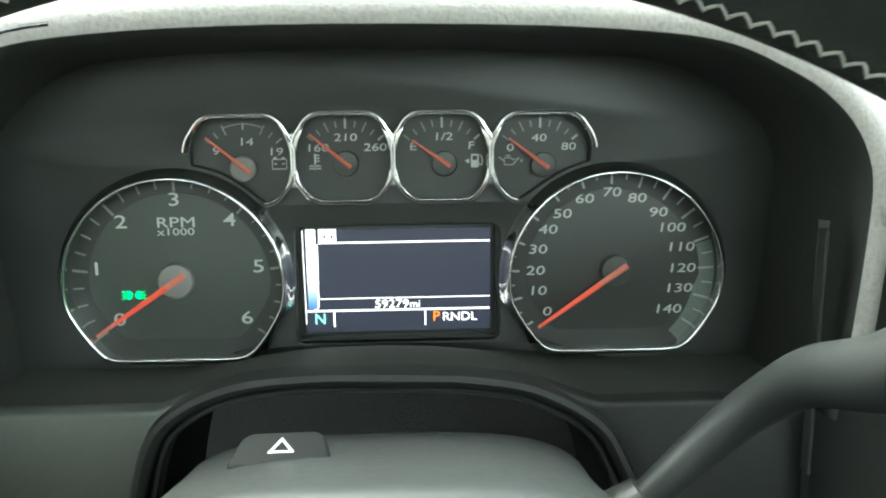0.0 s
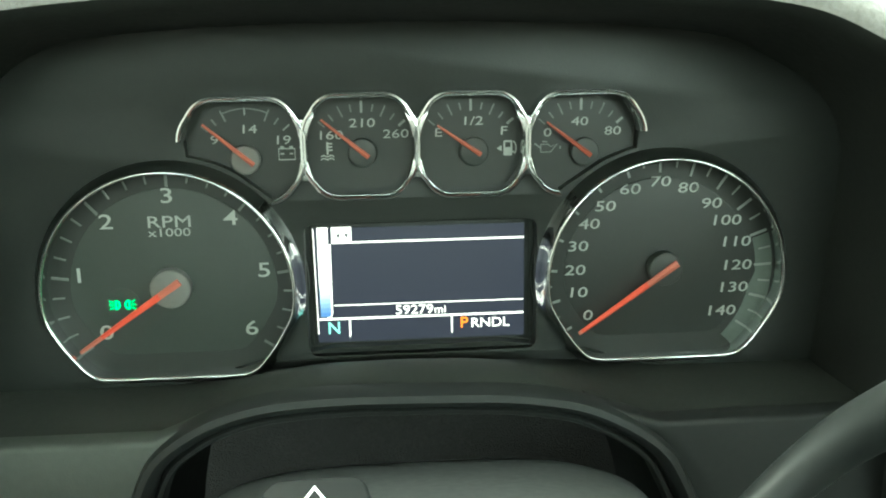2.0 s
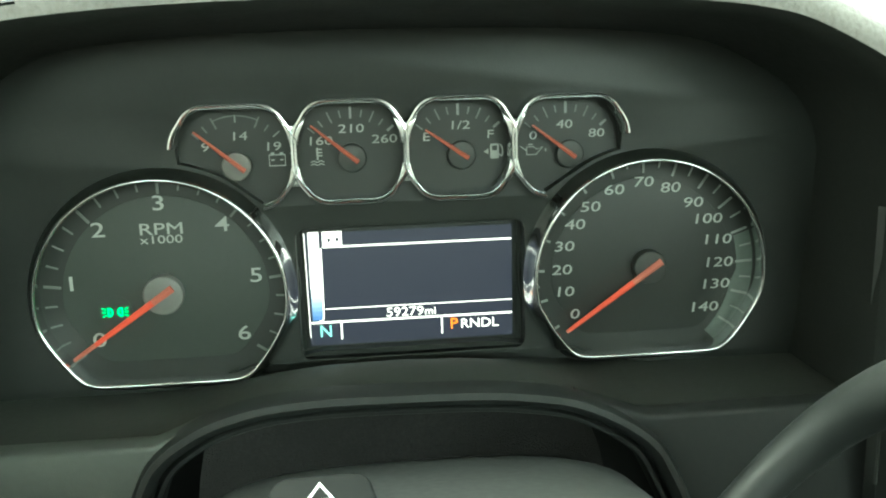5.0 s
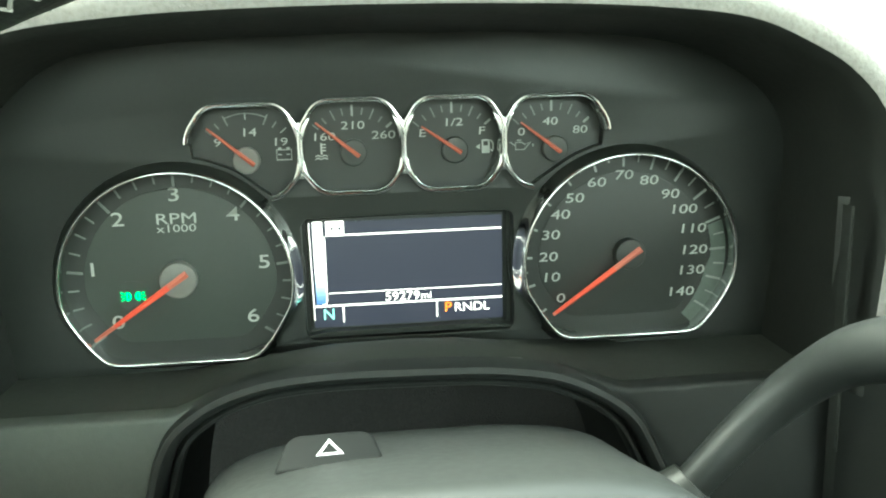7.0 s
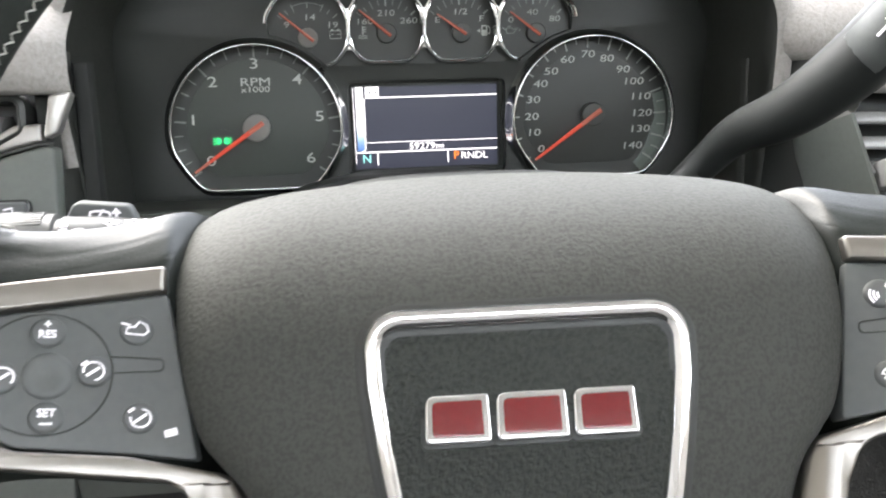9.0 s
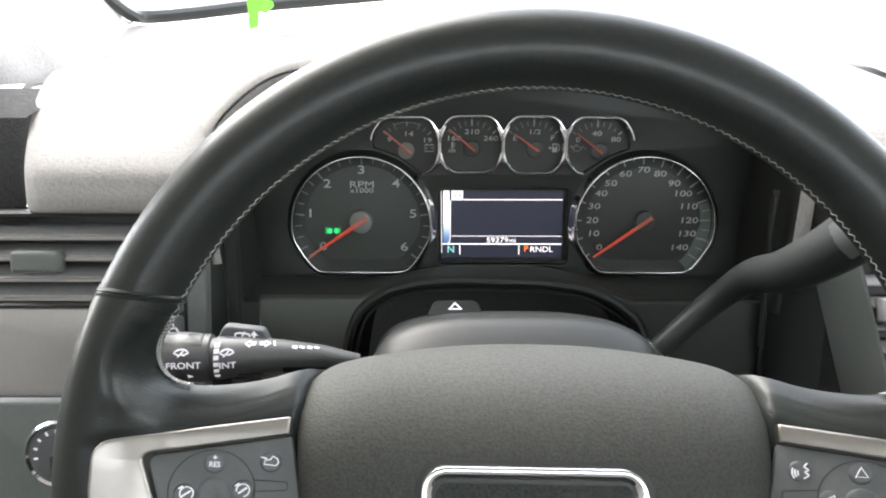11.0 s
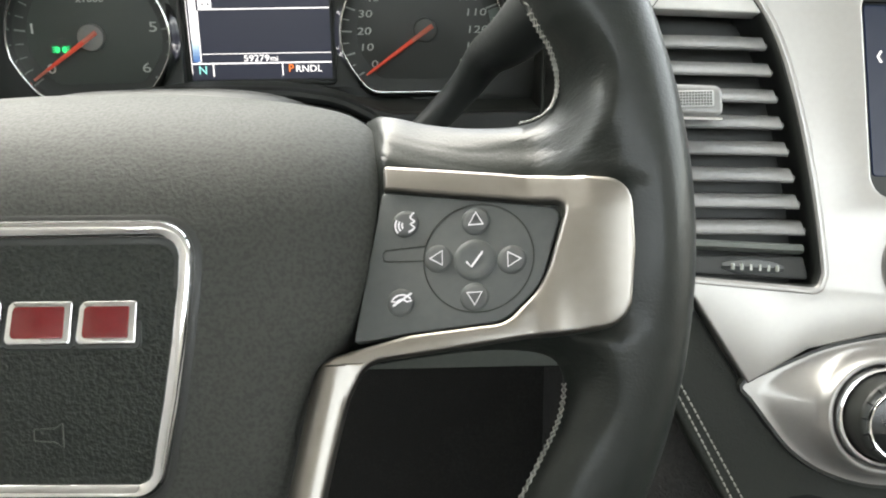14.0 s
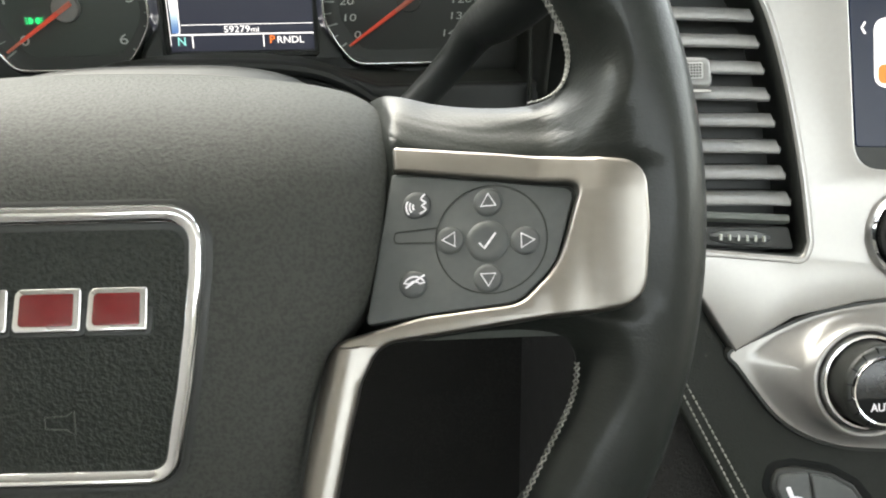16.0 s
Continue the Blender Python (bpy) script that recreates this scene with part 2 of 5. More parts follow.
def words(text, size, wide=1.0, slant=0.0, thick=0.2, bold=0.0):
    """Lettering of that cap height, centred on the origin of its face."""
    cu = bpy.data.curves.new("text", "FONT")
    cu.body, cu.size, cu.align_x, cu.align_y = text, size * MM / 0.6, "CENTER", "CENTER"
    cu.extrude, cu.shear, cu.offset, cu.resolution_u = thick * MM / 2, slant, bold * MM, 3
    me = from_curve(cu)
    me.transform(Matrix.Diagonal((wide, 1, 1, 1)))
    bm = bmesh.new()
    bm.from_mesh(me)
    bmesh.ops.remove_doubles(bm, verts=bm.verts, dist=1e-6)
    bm.to_mesh(me)
    bm.free()
    return me


def rounded(points, radius=4.0, seg=5):
    """A closed outline with rounded corners; a point may carry its own radius."""
    out = []
    n = len(points)
    for i in range(n):
        p = Vector(points[i][:2])
        r = points[i][2] if len(points[i]) > 2 else radius
        a, b = Vector(points[i - 1][:2]) - p, Vector(points[(i + 1) % n][:2]) - p
        la, lb = a.length, b.length
        a.normalize(), b.normalize()
        half = a.angle(b) / 2
        cut = min(r / max(math.tan(half), 1e-3), 0.49 * la, 0.49 * lb)
        if cut < 0.05 or r <= 0:
            out.append((p.x, p.y))
            continue
        p0, p1 = p + a * cut, p + b * cut
        for k in range(seg + 1):
            t = k / seg
            q = p0 * (1 - t) ** 2 + p * 2 * t * (1 - t) + p1 * t * t
            q = q * 0.8 + (p0.lerp(p1, t)) * 0.2 if 0 < t < 1 else q
            out.append((q.x, q.y))
    return out


def box(x0, x1, y0, y1, r=0.0):
    pts = [(x0, y0), (x1, y0), (x1, y1), (x0, y1)]
    return rounded(pts, r) if r else pts


def arc(cx, cy, r, a0, a1, n=24):
    """Points on a circle; angles in degrees clockwise from straight up."""
    return [(cx + r * math.sin(radians(a0 + (a1 - a0) * i / n)), cy + r * math.cos(radians(a0 + (a1 - a0) * i / n))) for i in range(n + 1)]


def disc(cx, cy, r, n=32):
    return arc(cx, cy, r, 0, 360, n)[:-1]


def smooth(points, n=8, closed=False):
    """A smooth line through the given points of any dimension."""
    pts = [Vector(p) for p in points]
    count = len(pts)
    get = (lambda i: pts[i % count]) if closed else (lambda i: pts[max(0, min(count - 1, i))])
    out = []
    for i in range(count if closed else count - 1):
        a, b, c, d = get(i - 1), get(i), get(i + 1), get(i + 2)
        for k in range(n):
            t = k / n
            out.append(0.5 * (2 * b + (c - a) * t + (2 * a - 5 * b + 4 * c - d) * t * t + (3 * b - a - 3 * c + d) * t ** 3))
    if not closed:
        out.append(pts[-1])
    return out


def grid(rows, closed_u=False, closed_v=False, caps=False):
    """Quads between rows of points (millimetres)."""
    bm = bmesh.new()
    vs = [[bm.verts.new(Vector(p) * MM) for p in row] for row in rows]
    nu, nv = len(vs), len(vs[0])
    for i in range(nu if closed_u else nu - 1):
        for j in range(nv if closed_v else nv - 1):
            q = (vs[i][j], vs[i][(j + 1) % nv], vs[(i + 1) % nu][(j + 1) % nv], vs[(i + 1) % nu][j])
            bm.faces.new(q)
    if caps:
        bm.faces.new(vs[0][::-1])
        bm.faces.new(vs[-1])
    return bm


def sweep(path, profile, closed=True, ring=True, lift=None):
    """A profile of (outwards, z) carried along a flat path. ring: whether the profile itself closes."""
    pts = [Vector(p[:2]) for p in path]
    n = len(pts)
    area = sum(pts[i].x * pts[(i + 1) % n].y - pts[(i + 1) % n].x * pts[i].y for i in range(n))
    rows = []
    for i in range(n):
        a = pts[i - 1] if closed or i else pts[i]
        b = pts[(i + 1) % n] if closed or i < n - 1 else pts[i]
        d = (b - a).normalized()
        out = Vector((d.y, -d.x)) * (1 if area > 0 else -1)
        up = lift(pts[i].x, pts[i].y) if lift else 0.0
        rows.append([(pts[i].x + out.x * o, pts[i].y + out.y * o, z + up) for o, z in profile])
    return grid(rows, closed_u=closed, closed_v=ring, caps=ring and not closed)


def tube(points, radii, seg=14, flat=1.0):
    """A round bar along points in space; radii for each point."""
    pts = [Vector(p) for p in points]
    side = Vector((0, 0, 1))
    rows = []
    for i, p in enumerate(pts):
        d = (pts[min(i + 1, len(pts) - 1)] - pts[max(i - 1, 0)]).normalized()
        side = (side - d * side.dot(d)).normalized()
        other = d.cross(side)
        r = radii[i] if hasattr(radii, "__len__") else radii
        rows.append([p + side * (r * flat * math.cos(2 * math.pi * k / seg)) + other * (r * math.sin(2 * math.pi * k / seg)) for k in range(seg)])
    return grid(rows, closed_v=True, caps=True)


def dome(cx, cy, z, r, h, seg=20, dish=0.0):
    """A low round button; dish sinks its middle."""
    rows = []
    for s, k in ((1.0, 0.0), (0.94, 0.55), (0.82, 0.9), (0.6, 1.0), (0.3, 1.0 - dish * 0.7), (0.02, 1.0 - dish)):
        rows.append([(cx + r * s * math.cos(2 * math.pi * i / seg), cy + r * s * math.sin(2 * math.pi * i / seg), z + h * k) for i in range(seg)])
    return grid(rows, closed_v=True)


def put_words(name, text, x, y, z, size, material, parent, wide=1.0, slant=0.0, bold=0.0, turn=0.0):
    ob = mesh_part(name, words(text, size, wide, slant, 0.3, bold), material, parent)
    ob.location = (x * MM, y * MM, z * MM)
    ob.rotation_euler = (0, 0, radians(turn))
    return ob


def strip(x0, y0, x1, y1, w, z0, z1):
    """A thin bar between two points of a face."""
    a, b = Vector((x0, y0)), Vector((x1, y1))
    n = (b - a).normalized()
    n = Vector((-n.y, n.x)) * (w / 2)
    return plate([[tuple(a + n), tuple(a - n), tuple(b - n), tuple(b + n)]], z0, z1)


# ---- instrument cluster ----
CL = face_frame(0, 315, 1130)
cluster = thing("instrument_cluster", "black instrument cluster with chrome-ringed gauges and lit display", "instrument cluster", CL)


def gauge_outline(cx, cy, r, low):
    """A round dial whose sides run straight down to a flat foot with rounded corners."""
    k, d = r / 49.4, low / 34.2
    pts = arc(cx, cy, r, -94, 94, 44)
    foot = [(48.2, -9.5), (45.6, -15.0), (41.0, -22.6), (35.6, -29.6), (31.4, -32.9), (26.0, -34.0), (14.0, -34.2)]
    right = [(cx + x * k, cy + y * d) for x, y in foot]
    left = [(cx - x * k, cy + y * d) for x, y in foot[::-1]]
    return pts + [tuple(p) for p in smooth([pts[-1]] + right + left + [pts[0]], 4)][1:-1]


TACH, SPEED = (-93.8, 0.0), (108.4, 0.0)
tach_line = gauge_outline(*TACH, 49.3, 34.1)
speed_line = gauge_outline(*SPEED, 49.5, 34.0)
SMALL = [(-61.6, 56.7, 47.0), (-15.8, 57.5, 44.2), (28.3, 57.4, 43.8), (73.6, 56.8, 46.6)]


def small_outline(cx, cy, w, h=39.6):
    a, b = w / 2, h / 2
    return rounded([(cx - a * 0.62, cy - b, 9), (cx + a * 0.62, cy - b, 9), (cx + a, cy - b * 0.44, 12), (cx + a, cy + b * 0.4, 12), (cx + a * 0.66, cy + b, 9), (cx - a * 0.66, cy + b, 9), (cx - a, cy + b * 0.4, 12), (cx - a, cy - b * 0.44, 12)], 12, 7)


def clear(line):
    """Keeps a small dial's edge outside the two large dials."""
    out = []
    for x, y in line:
        for cx, cy in (TACH, SPEED):
            d = math.hypot(x - cx, y - cy)
            if d < 55.4:
                x, y = cx + (x - cx) * 55.4 / d, cy + (y - cy) * 55.4 / d
        out.append((x, y))
    return out


face_edge = rounded([(-180, -42), (-95, -42), (-60, -32), (-30, -27), (40, -27), (75, -32), (110, -42), (190, -42), (196, 64), (150, 118), (-142, 118), (-186, 64)], 10)
part("surround", plate([face_edge, gauge_outline(*TACH, 51.4, 36.0), gauge_outline(*SPEED, 51.6, 36.0), box(-40, 55, -30, 26, 4)] + [clear(small_outline(x, y, w - 1)) for x, y, w in SMALL], -2, 5, 0.6), CLUSTER_BLACK, cluster, "matte black surround")
part("back_plate", plate([rounded([(-172, -44), (182, -44), (182, 112), (-172, 112)], 20)], -8, -4.5), DIAL_BLACK, cluster)

RING = [(2.4, -4), (0.6, 3), (-0.5, 10.0), (-0.7, 12.2), (-0.3, 13.0), (0.5, 13.0), (1.1, 12.2), (1.2, 10)]
# Bright strip laid over the black flank only where the ring's highlight falls.
SHINE = [(1.0, 12.3), (1.45, 11.8), (3.05, 7.5), (4.4, 5.4)]
FLANK = [(0.8, 12.0), (1.25, 11.8), (2.9, 7.4), (4.2, 5.4), (4.3, 2)]


def hand(dial, name, x0, y0, x1, y1, w0, w1, z, material, cap, cap_r, px, py, dull=None, lit_from=0.24, lit_to=0.8):
    """A tapered pointer with a ridge and its round hub; the light in it fades towards both ends."""
    part("needle_hub", plate([disc(px, py, cap_r)], 0, z - 1.2, 0.8), cap, dial, "round grey needle hub")
    a, b = Vector((x0, y0)), Vector((x1, y1))
    n = (b - a).normalized()
    n = Vector((-n.y, n.x))

    def length(k0, k1):
        rows = []
        for k in (k0, k1):
            c, w = a.lerp(b, k), w0 + (w1 - w0) * k
            rows.append([(*(c + n * w), z), (*c, z + 0.9 - 0.4 * k), (*(c - n * w), z), (*(c - n * w), z - 0.8), (*c, z - 0.8), (*(c + n * w), z - 0.8)])
        return grid(rows, closed_v=True, caps=True)

    if dull is None:
        part("needle", length(0, 1), material, dial, name, 10)
        return
    body = part("needle", length(lit_from, lit_to), material, dial, name, 10)
    part("needle_root", length(0, lit_from), dull, body, "", 10)
    part("needle_tip", length(lit_to, 1), dull, body, "", 10)


def ticks(dial, cx, cy, count, a0, a1, r_out, every, long_len, short_len, wide, material):
    """Scale marks, each a thin raised bar."""
    made = {}
    for i in range(count):
        big = i % every == 0
        if big not in made:
            me = bpy.data.meshes.new("tick")
            bm = plate([box(-wide * (0.5 if big else 0.33), wide * (0.5 if big else 0.33), -(long_len if big else short_len), 0)], 0.2, 0.6)
            bm.to_mesh(me)
            bm.free()
            me.materials.append(material)
            made[big] = me
        a = a0 + (a1 - a0) * i / (count - 1)
        ob = new("tick", made[big])
        ob.parent = dial
        ob.location = ((cx + r_out * math.sin(radians(a))) * MM, (cy + r_out * math.cos(radians(a))) * MM, 0)
        ob.rotation_euler = (0, 0, radians(-a))


# tachometer
tach = part("tachometer", plate([gauge_outline(*TACH, 54.5, 38)], -4, -0.2), DIAL_BLACK, cluster, "black tachometer dial reading zero")
part("inner_dial", plate([gauge_outline(*TACH, 41.5, 27.5)], -0.3, 0.2, 0.2), DIAL_GREY, tach)
ring = part("bezel_ring", sweep(tach_line, RING, ring=False), SMOKED_CHROME, tach, "polished chrome ring", 75)
part("flank", sweep(tach_line, FLANK, ring=False), CLUSTER_BLACK, ring, "", 75)
ticks(tach, *TACH, 25, -124, 124, 49.0, 4, 6.8, 4.8, 1.1, PRINT_DIM)
for i, (r, a) in enumerate(((33.8, -122), (38.0, -80), (37.6, -41), (38.4, 0), (37.8, 40.8), (37.4, 80), (35.3, 121))):
    put_words("numeral", str(i), TACH[0] - 0.2 + r * math.sin(radians(a)), TACH[1] + r * math.cos(radians(a)), 0.5, 5.2, PRINT, tach, 1.4, 0.0, 0.02)
put_words("lettering", "RPM", TACH[0], 27.8, 0.5, 4.1, PRINT, tach, 1.42, 0, 0.0)
put_words("lettering", "x1000", TACH[0] - 0.2, 23.5, 0.5, 2.9, PRINT, tach, 1.42, 0, 0.0)
right_side = [q for q in tach_line if q[0] > TACH[0] + 35]
part("flank_shine", sweep(right_side, SHINE, closed=False, ring=False), SMOKED_CHROME, tach, "", 75)
hand(tach, "orange-red needle", -90.4, 4.4, -131.8, -23.8, 1.5, 0.75, 7, NEEDLE, HUB_CAP, 8.1, TACH[0] - 0.8, TACH[1] + 1.2, NEEDLE_DIM, 0.2, 0.78)
lamp = part("parking_lamp_tell_tale", plate([disc(-115.3, -6.0, 7)], 0.1, 0.35), DIAL_GREY, tach, "lit green lamp symbol")
for s in (-1, 1):
    cx = -115.3 + s * 1.9
    part("lamp_symbol", sweep(arc(cx + s * 1.0, -6.0, 1.8, -5 * s, -175 * s, 10), [(-0.28, 0.3), (0.28, 0.3), (0.28, 0.6), (-0.28, 0.6)]), GREEN, lamp)
    for k in (-1, 0, 1):
        part("lamp_ray", strip(cx + s * 1.8, -6.0 + k * 1.1, cx + s * 3.4, -6.0 + k * 1.9, 0.3, 0.3, 0.6), GREEN, lamp)

# speedometer
speed = part("speedometer", plate([gauge_outline(*SPEED, 54.5, 38)], -4, -0.2), DIAL_BLACK, cluster, "black speedometer dial reading zero")
part("inner_dial", plate([gauge_outline(*SPEED, 40.6, 27.5)], -0.3, 0.2, 0.2), DIAL_BLACK, speed)
ring = part("bezel_ring", sweep(speed_line, RING, ring=False), SMOKED_CHROME, speed, "polished chrome ring", 75)
part("flank", sweep(speed_line, FLANK, ring=False), CLUSTER_BLACK, ring, "", 75)
part("scale_band", plate([arc(107.6, 0, 50.8, 72, 134, 18) + arc(107.6, 0, 41.6, 134, 100, 12) + arc(107.6, 0, 43.5, 92, 72, 6)], -0.1, 0.15), BAND_GREY, speed, "pale grey band behind the high speeds")
ticks(speed, 107.6, 0.0, 29, -122.5, 122.5, 50.2, 2, 7.4, 5.0, 1.0, TICK_GREY)
SCALE = [(-29.1, -18.2), (-33.9, -7.9), (-35.0, 1.9), (-34.0, 12.2), (-29.3, 21.6), (-22.7, 29.0), (-12.4, 35.9), (0.4, 38.8)]
for i in range(15):
    x, y = SCALE[i] if i < 8 else (-SCALE[14 - i][0], SCALE[14 - i][1])
    put_words("numeral", str(10 * i), 107.3 + x, y, 0.5, 3.7, PRINT, speed, 1.5, 0.08, 0.0)
turned = speed_line[60:] + speed_line[:60]
part("flank_shine", sweep([q for q in turned if q[0] < SPEED[0] - 35], SHINE[::-1], closed=False, ring=False), SMOKED_CHROME, speed, "", 75)
hand(speed, "orange-red needle", 114.7, 5.1, 73.3, -24.1, 1.45, 0.7, 7, NEEDLE, HUB_DARK, 7.2, 110.2, 2.4, NEEDLE_DIM, 0.3, 0.97)


def web_outline(x0, y0, s):
    """The hollow-sided wedge between two linked rings."""
    side = [(5.0, 2.6), (2.5, 0.6), (1.2, 0.1), (-1.2, 0.1), (-2.5, 0.6), (-5.0, 2.6), (-2.6, -3.2), (-1.3, -9.0), (1.3, -9.0), (2.6, -3.2)]
    return [(x0 + x, y0 + y * s) for x, y in side]


# four small gauges in a chromed frame
small_frame = part("small_gauge_frame", plate([web_outline(-37.9, 68.6, 1)], 3, 10.8, 0.5), SMOKED_CHROME, cluster, "linked chrome rings round four small gauges")
for x0, y0, s in ((6.3, 68.4, 1), (50.2, 68.2, 1), (-37.9, 44.4, -1), (6.3, 44.8, -1), (50.2, 44.8, -1)):
    part("web", plate([web_outline(x0, y0, s)], 3, 10.8, 0.5), SMOKED_CHROME, small_frame)
RIM_BAR = [(-1.1, 4), (-1.0, 9.2), (-0.7, 10.2), (-0.4, 9.6), (-0.1, 11.2), (0.4, 11.9), (1.1, 11.7), (1.6, 10.2), (1.9, 4)]
NAMES = ("voltmeter", "temperature_gauge", "fuel_gauge", "oil_pressure_gauge")
LABELS = ("voltmeter reading nine with grey hub", "coolant temperature gauge needle at rest", "fuel gauge with needle on empty", "oil pressure gauge reading zero")
TEXTS = ([("9", -73.7, 60.2), ("14", -60.2, 64.2), ("19", -47.0, 59.6)], [("160", -28.1, 61.1), ("210", -15.2, 65.7), ("260", -1.8, 61.1)], [("E", 15.4, 61.2), ("1/2", 29.2, 65.6), ("F", 42.0, 61.4)], [("0", 60.0, 60.2), ("40", 73.3, 64.5), ("80", 87.0, 60.4)])
small_dials = []
for k, (x, y, w) in enumerate(SMALL):
    dial = part(NAMES[k], plate([clear(small_outline(x, y, w - 0.4, 39.8))], -4, -0.2), DIAL_BLACK, cluster, LABELS[k])
    small_dials.append(dial)
    line = small_outline(x, y, w)
    if k == 0:
        line = [p for p in line if not (p[0] < x + 9.5 and p[1] < y - 2) and not (p[0] < x - 10 and p[1] < y - 3)]
        start = max(range(len(line)), key=lambda i: (Vector(line[i]) - Vector(line[i - 1])).length)
        line = line[start:] + line[:start]
    if k == 3:
        line = [p for p in line if not (p[0] > x - 9.5 and p[1] < y + 1)]
        start = max(range(len(line)), key=lambda i: (Vector(line[i]) - Vector(line[i - 1])).length)
        line = line[start:] + line[:start]
    part("ring", sweep(line, RIM_BAR, closed=k in (1, 2)), SMOKED_CHROME, small_frame)
    hub = ((-61.6, 52.4), (-15.2, 54.1), (29.7, 53.6), (75.2, 52.4))[k]
    tip = ((-77.3, 66.8), (-31.3, 67.8), (14.9, 64.5), (59.1, 64.9))[k]
    tail = ((-58.2, 50.5), (-12.8, 52.5), (32.3, 52.5), (77.3, 51.1))[k]
    c = (hub[0] + (0.4, 0.0, -1.0, -1.4)[k], y - 5.4)
    for i in range(9):
        if k == 0 and i in (3, 5):
            continue
        a = radians(-50 + 100 * i / 8)
        long_one = i % 2 == 0 and not (k == 0 and i == 4)
        r0, r1 = (19.2 if i in (0, 8) else 17.8, 22.6) if long_one else (18.6, 21.6)
        part("tick", strip(c[0] + r0 * math.sin(a), c[1] + r0 * math.cos(a), c[0] + r1 * math.sin(a), c[1] + r1 * math.cos(a), 1.0 if i in (4, 8) and k else 0.6, 0, 0.3), TICK_GREY if i in (4, 8) else PRINT_DIM, dial)
    if k == 0:
        part("scale_arc", sweep(arc(*c, 21.2, -25, 25, 12), [(-0.25, 0), (0.25, 0), (0.25, 0.3), (-0.25, 0.3)], closed=False), PRINT_DIM, dial)
    for text, tx, ty in TEXTS[k]:
        put_words("numeral", text, tx, ty, 0.2, 2.95, PRINT, dial, 1.46, 0.05, 0.0)
    hand(dial, "dull orange needle", *tail, *tip, 0.95, 0.4, 4.5, NEEDLE_DIM, HUB_CAP if k == 0 else HUB_DARK, 5.9, *hub)
# gauge symbols
bat = part("battery_symbol", sweep(box(-48.6, -42.2, 51.9, 56.3), [(-0.25, 0), (0.25, 0), (0.25, 0.3), (-0.25, 0.3)]), PRINT, small_dials[0])
for x in (-47.2, -43.6):
    part("terminal", plate([box(x - 0.7, x + 0.7, 56.4, 57.3)], 0, 0.3), PRINT, bat)
    part("pole_mark", plate([box(x - 0.7, x + 0.7, 54.0, 54.5)], 0, 0.3), PRINT, bat)
thermo = part("thermometer_symbol", plate([box(-29.6, -28.8, 53.5, 58.5)], 0, 0.3), PRINT, small_dials[1])
for k in range(3):
    part("mark", plate([box(-28.8, -27.2, 55.0 + 1.3 * k, 55.5 + 1.3 * k)], 0, 0.3), PRINT, thermo)
for k in range(2):
    part("wave", sweep(smooth([(-32.0, 52.6 - k * 1.2), (-30.8, 53.2 - k * 1.2), (-29.4, 52.6 - k * 1.2), (-28.0, 53.2 - k * 1.2), (-26.6, 52.6 - k * 1.2)], 4), [(-0.2, 0), (0.2, 0), (0.2, 0.3), (-0.2, 0.3)], closed=False), PRINT, thermo)
pump = part("fuel_pump_symbol", plate([box(42.0, 45.6, 51.4, 57.6, 0.5), box(42.7, 44.9, 54.8, 56.8)], 0, 0.3), PRINT, small_dials[2])
part("hose", sweep(smooth([(45.8, 53.2), (46.8, 52.4), (47.2, 54.2), (46.9, 56.2), (46.0, 57.2)], 4), [(-0.25, 0), (0.25, 0), (0.25, 0.3), (-0.25, 0.3)], closed=False), PRINT, pump)
part("arrow", plate([[(39.2, 54.4), (41.2, 55.6), (41.2, 53.2)]], 0, 0.3), PRINT, pump)
oil = part("oil_can_symbol", sweep([(57.4, 55.6), (57.4, 52.4), (61.4, 52.4), (64.2, 55.6), (61.4, 54.6), (60.4, 55.6)], [(-0.22, 0), (0.22, 0), (0.22, 0.3), (-0.22, 0.3)]), TICK_GREY, small_dials[3])
part("oil_can_handle", strip(54.8, 56.0, 57.4, 54.0, 0.5, 0, 0.3), TICK_GREY, oil)
part("oil_can_cap", strip(58.0, 56.6, 60.0, 56.6, 0.5, 0, 0.3), TICK_GREY, oil)
part("oil_drop", strip(65.4, 54.8, 65.4, 53.6, 0.6, 0, 0.3), TICK_GREY, oil)

# display
display = part("display", plate([box(-38.5, 53.5, -28.5, 24.5, 1.5)], -7, -3.2, 0.4), CLUSTER_BLACK, cluster, "lit driver display with white lines and odometer")
part("glass", plate([box(-36.6, 51.2, -26.6, 22.6)], -3.2, -3.0), SCREEN, display, "dark blue lit screen")


def seg(name, x0, x1, y0, y1, material, r=0.0):
    return part(name, plate([box(x0, x1, y0, y1, r)], -3.0, -2.8), material, display)


seg("rule", -29.6, 51.0, 16.1, 16.8, WHITE)
seg("rule", -29.5, 51.0, -10.8, -10.4, WHITE)
seg("rule", -36.0, 51.0, -16.9, -16.1, WHITE)
seg("level_bar", -35.3, -30.9, -1.5, 23.0, WHITE)
LEVEL = [lit("level tint", (0.9 - 0.88 * k ** 0.8, 0.95 - 0.8 * k, 1.0 - 0.45 * k), 0.13 - 0.055 * k) for k in (0.15, 0.3, 0.45, 0.6, 0.72, 0.82, 0.9)]
for k in range(7):
    seg("level_bar", -35.2, -30.9, -3.5 - 2.0 * k, -1.5 - 2.0 * k, LEVEL[k])
part("level_frame", sweep([(-30.2, 15.9), (-30.4, -14.2), (-30.9, -15.6), (-32.4, -15.9)], [(-0.3, -3.0), (0.3, -3.0), (0.3, -2.8), (-0.3, -2.8)], closed=False), WHITE, display)
